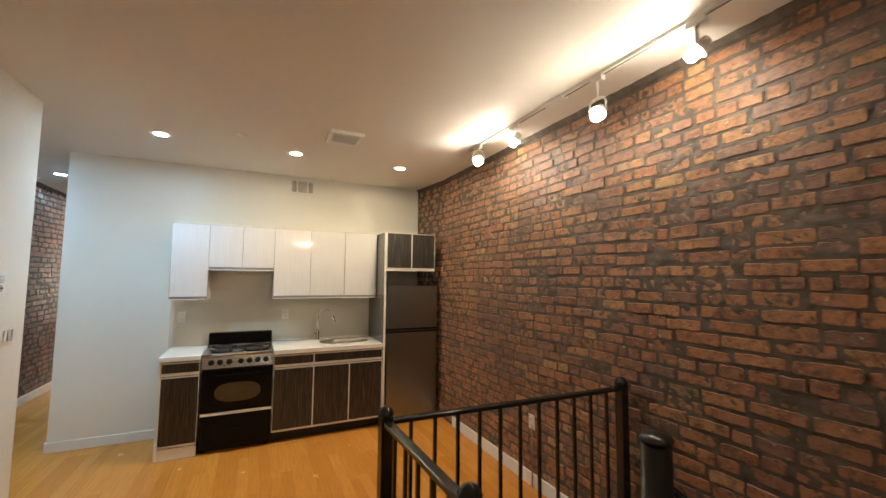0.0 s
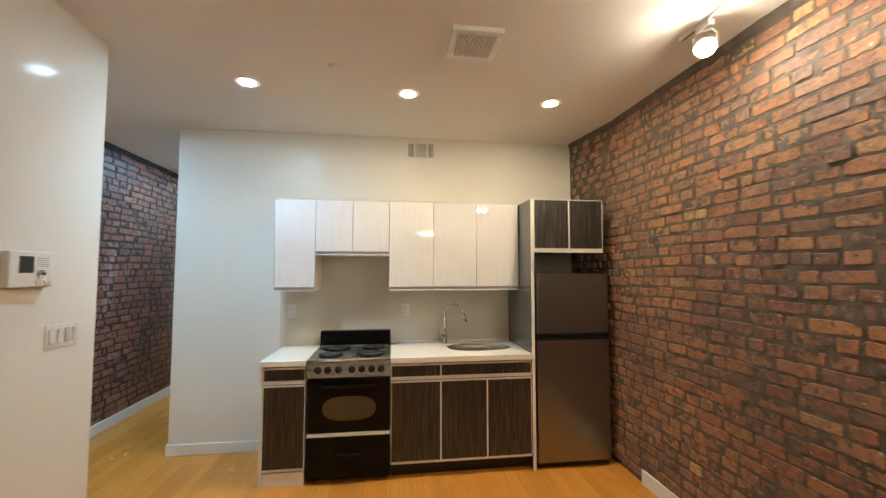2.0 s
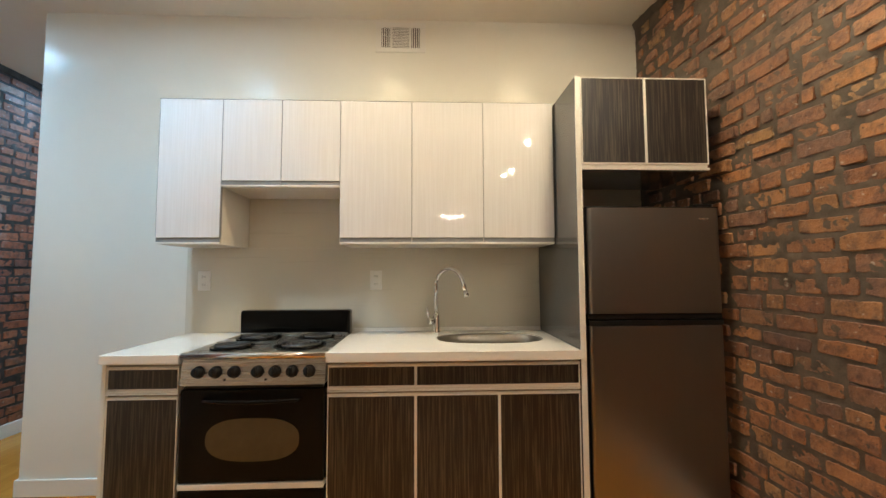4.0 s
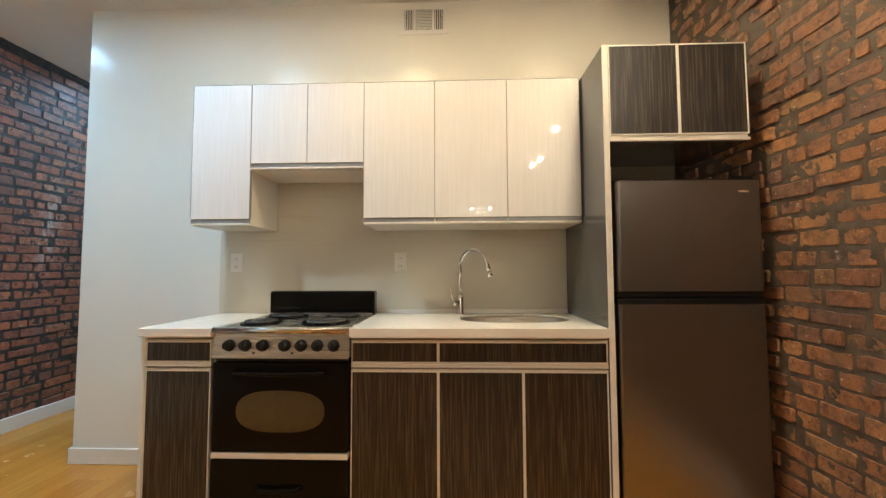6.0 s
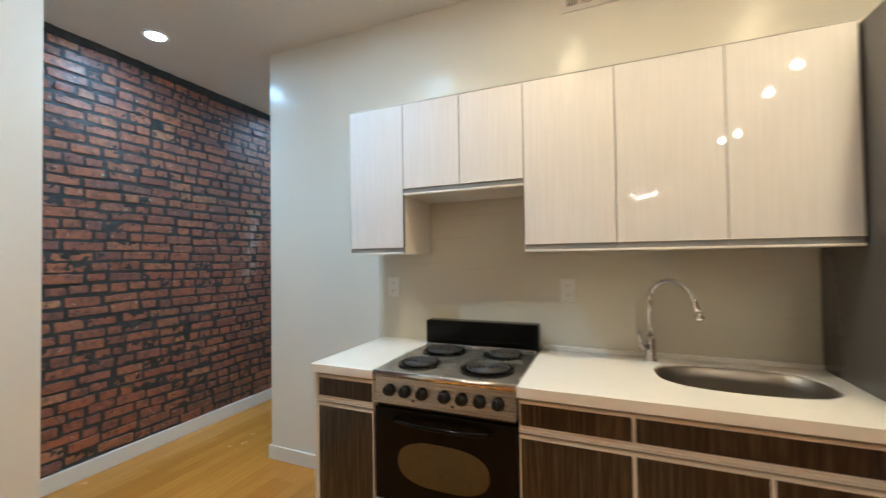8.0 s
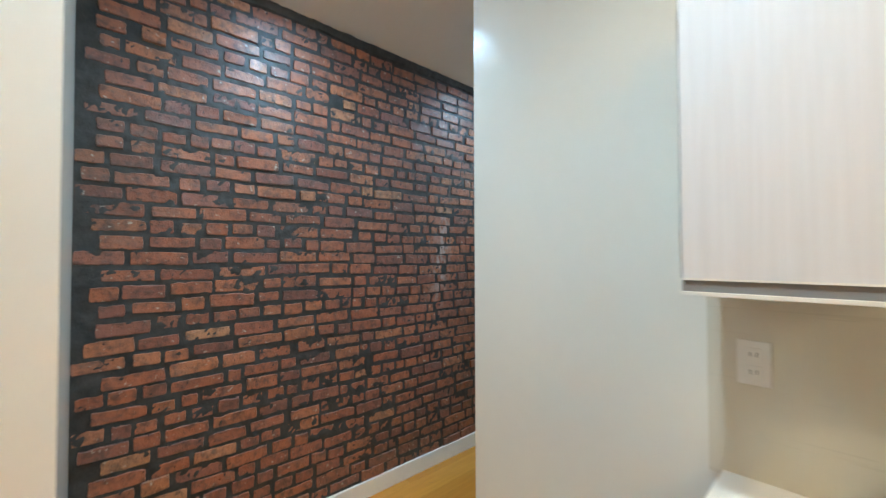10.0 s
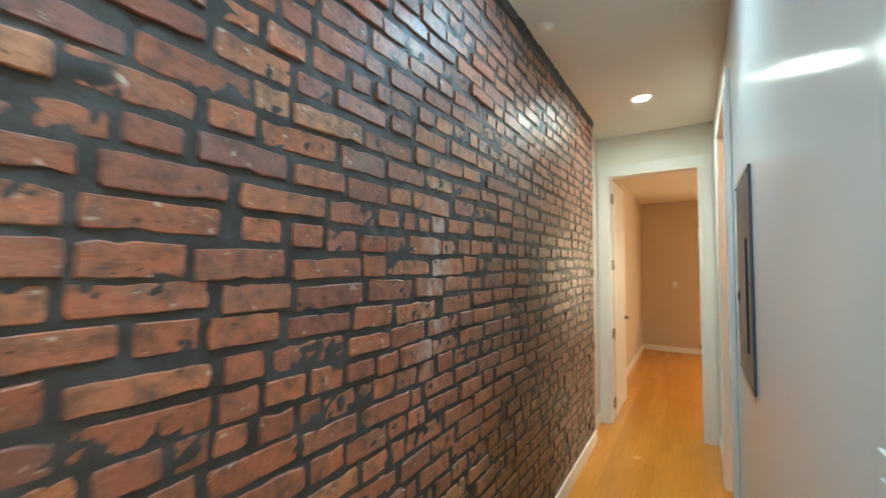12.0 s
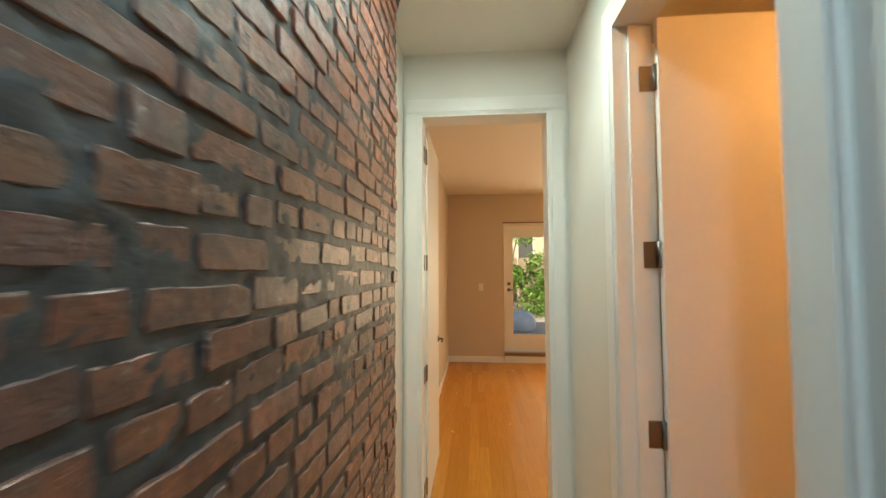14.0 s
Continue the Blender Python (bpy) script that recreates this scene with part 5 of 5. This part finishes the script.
def brick_wall(parent, face_x, sign, y0, y1, near, seed, proud, joint, title):
    """Courses along y on the plane x = face_x; sign: the way they look along x; near: the stretch (y, y, z, z) of separate bricks."""
    r = random.Random(seed)
    vs_all, fs_all, single = [], [], 0
    rows = int((CEIL_Z - 0.02) / COURSE)
    for k in range(rows + 1):
        z = 0.03 + (k + 0.5) * COURSE
        if z + 0.02 > CEIL_Z:
            break
        y = y0 + r.uniform(0, 0.10)
        header_row = k % 6 == 4
        while y < y1 - 0.05:
            head = header_row and r.random() < 0.9 or (not header_row and r.random() < 0.27)
            ln = r.uniform(0.045, 0.108) if head and r.random() < 0.3 else r.uniform(0.082, 0.108) if head else r.uniform(0.145, 0.222)
            ln = min(ln, y1 - y)
            if r.random() < 0.03:
                y += r.uniform(0.01, 0.03)
            if ln < 0.04:
                break
            yc = y + ln / 2
            wave = 0.008 * math.sin(yc * 1.7 + k * 0.35) + 0.006 * math.sin(yc * 4.1 + seed)
            zc, hh = z + wave + r.uniform(-0.005, 0.005), COURSE - joint * r.uniform(0.55, 1.4)
            kind = "header" if ln < 0.14 else "stretcher"
            i = r.randrange(len(SHAPES[kind]))
            depth = r.uniform(0.7, 1.3) * proud
            out = min(0.011, abs(r.gauss(0, 0.0036))) * proud ** 2 - 0.001
            m = Matrix.Translation((lean(face_x, yc) - sign * 0.006 + sign * out, yc, zc)) @ Matrix.Rotation(radians(r.uniform(-1.8, 1.8)), 4, "X") @ Matrix.Rotation(radians(r.uniform(-1.5, 1.5)), 4, "Z") @ Matrix.Rotation(radians(r.uniform(-3.5, 3.5)), 4, "Y") @ Matrix.Diagonal((sign * depth, ln * 0.985, hh, 1))
            if near[0] < yc < near[1] and near[2] < zc < near[3] and single < 300:
                ob = new("brick", (SHARED if sign < 0 else SHARED_HALL)[kind][i])
                ob.parent = parent
                ob.matrix_basis = m
                single += 1
            else:
                base = len(vs_all)
                sv, sf = SHAPES[kind][i]
                vs_all += [m @ Vector(v) for v in sv]
                fs_all += [tuple(base + q for q in f) for f in sf]
            y += ln + joint * r.uniform(0.4, 1.3)
    me = bpy.data.meshes.new("bricks")
    me.from_pydata(vs_all, [], fs_all)
    me.materials.append(BRICK_MANY if sign < 0 else BRICK_HALL_MANY)
    for p in me.polygons:
        p.use_smooth = False
    ob = new("bricks", me)
    ob.parent = parent
    tagged(ob, title, kind="stuff")


brick_wall(WALL_L, XL, 1, WEST_END, 8.44, (4.9, 7.3, 0.85, 2.3), 7, 1.0, 0.0185, "weathered red bricks in uneven courses")
brick_wall(WALL_R, XR, -1, -1.2, KITCHEN_Y - 0.005, (2.2, 4.5, 1.0, 2.4), 11, 1.0, 0.0165, "orange red old bricks in uneven courses")


def ragged_top(name, face_x, sign, y0, y1, material, seed):
    """Rough mortar smeared along the joint of brick and ceiling."""
    r = random.Random(seed)
    vs, fs = [], []
    n = int((y1 - y0) / 0.03)
    for i in range(n + 1):
        y = y0 + (y1 - y0) * i / n
        fx = lean(face_x, y)
        h, d = 0.030 + 0.030 * abs(noise.noise(Vector((y * 5, seed, 0)))) + r.uniform(0, 0.010), 0.014 + r.uniform(0, 0.010)
        vs += [(fx - sign * 0.02, y, CEIL_Z - h - 0.02), (fx + sign * d * 0.7, y, CEIL_Z - h), (fx + sign * d, y, CEIL_Z - h * 0.5), (fx + sign * (d + 0.006), y, CEIL_Z - 0.001)]
    for i in range(n):
        for k in range(3):
            a = i * 4 + k
            fs.append((a, a + 1, a + 5, a + 4))
    me = bpy.data.meshes.new(name)
    me.from_pydata(vs, [], fs)
    me.materials.append(material)
    tagged(new(name, me), "rough mortar line where brick meets the ceiling", "trim", kind="structure")


ragged_top("trim_5", XL, 1, WEST_END, 8.44, MORTAR_DARK, 3)
ragged_top("trim_6", XR, -1, BACK_Y, KITCHEN_Y - 0.004, MORTAR_WARM, 4)


# ---- floor planks ----
def planks():
    me1 = bpy.data.meshes.new("plank")
    me1.from_pydata([(-0.5, -0.5, -0.012), (0.5, -0.5, -0.012), (0.5, 0.5, -0.012), (-0.5, 0.5, -0.012), (-0.4985, -0.5, 0), (0.4985, -0.5, 0), (0.4985, 0.5, 0), (-0.4985, 0.5, 0)], [],
                    [(4, 5, 6, 7), (0, 1, 5, 4), (1, 2, 6, 5), (2, 3, 7, 6), (3, 0, 4, 7)])
    me1.materials.append(FLOOR_ONE)
    me1.materials.append(SUBFLOOR)
    for p in me1.polygons[1:]:
        p.material_index = 1
    r = random.Random(21)
    W = 0.083
    vs, fs, single = [], [], 0
    proto = [tuple(v.co) for v in me1.vertices]
    faces = [tuple(p.vertices) for p in me1.polygons]
    for k in range(int(5.2 / W) + 1):
        x = -2.29 + (k + 0.5) * W
        y = BACK_Y - r.uniform(0, 1.0)
        while y < BED_FAR:
            ln = r.uniform(0.5, 1.6)
            a, b = max(y, BACK_Y), min(y + ln, BED_FAR)
            y += ln
            spans = [(a, b)]
            if x + W / 2 > WELL[0] and x - W / 2 < WELL[1] + 0.02:
                spans = [(a, min(b, WELL[2])), (max(a, WELL[3]), b)]
            for p, q in spans:
                if q - p < 0.02:
                    continue
                m = Matrix.Translation((x, (p + q) / 2, 0)) @ Matrix.Diagonal((W - 0.0001, q - p - 0.0002, 1, 1))
                near = (-0.75 < x < 2.6 and 1.9 < p < 5.0) or (x < -1.1 and 4.6 < p < 9)
                if near and single < 300:
                    ob = new("plank", me1)
                    ob.parent = FLOOR
                    ob.matrix_basis = m
                    single += 1
                else:
                    base = len(vs)
                    vs += [m @ Vector(v) for v in proto]
                    fs += [tuple(base + i for i in f) for f in faces]
    me = bpy.data.meshes.new("planks")
    me.from_pydata(vs, [], fs)
    me.materials.append(FLOOR_MANY)
    me.materials.append(SUBFLOOR)
    for p in me.polygons:
        p.material_index = 0 if p.index % 5 == 0 else 1
    ob = new("planks", me)
    ob.parent = FLOOR
    tagged(ob, "honey oak floor planks", kind="stuff")


planks()
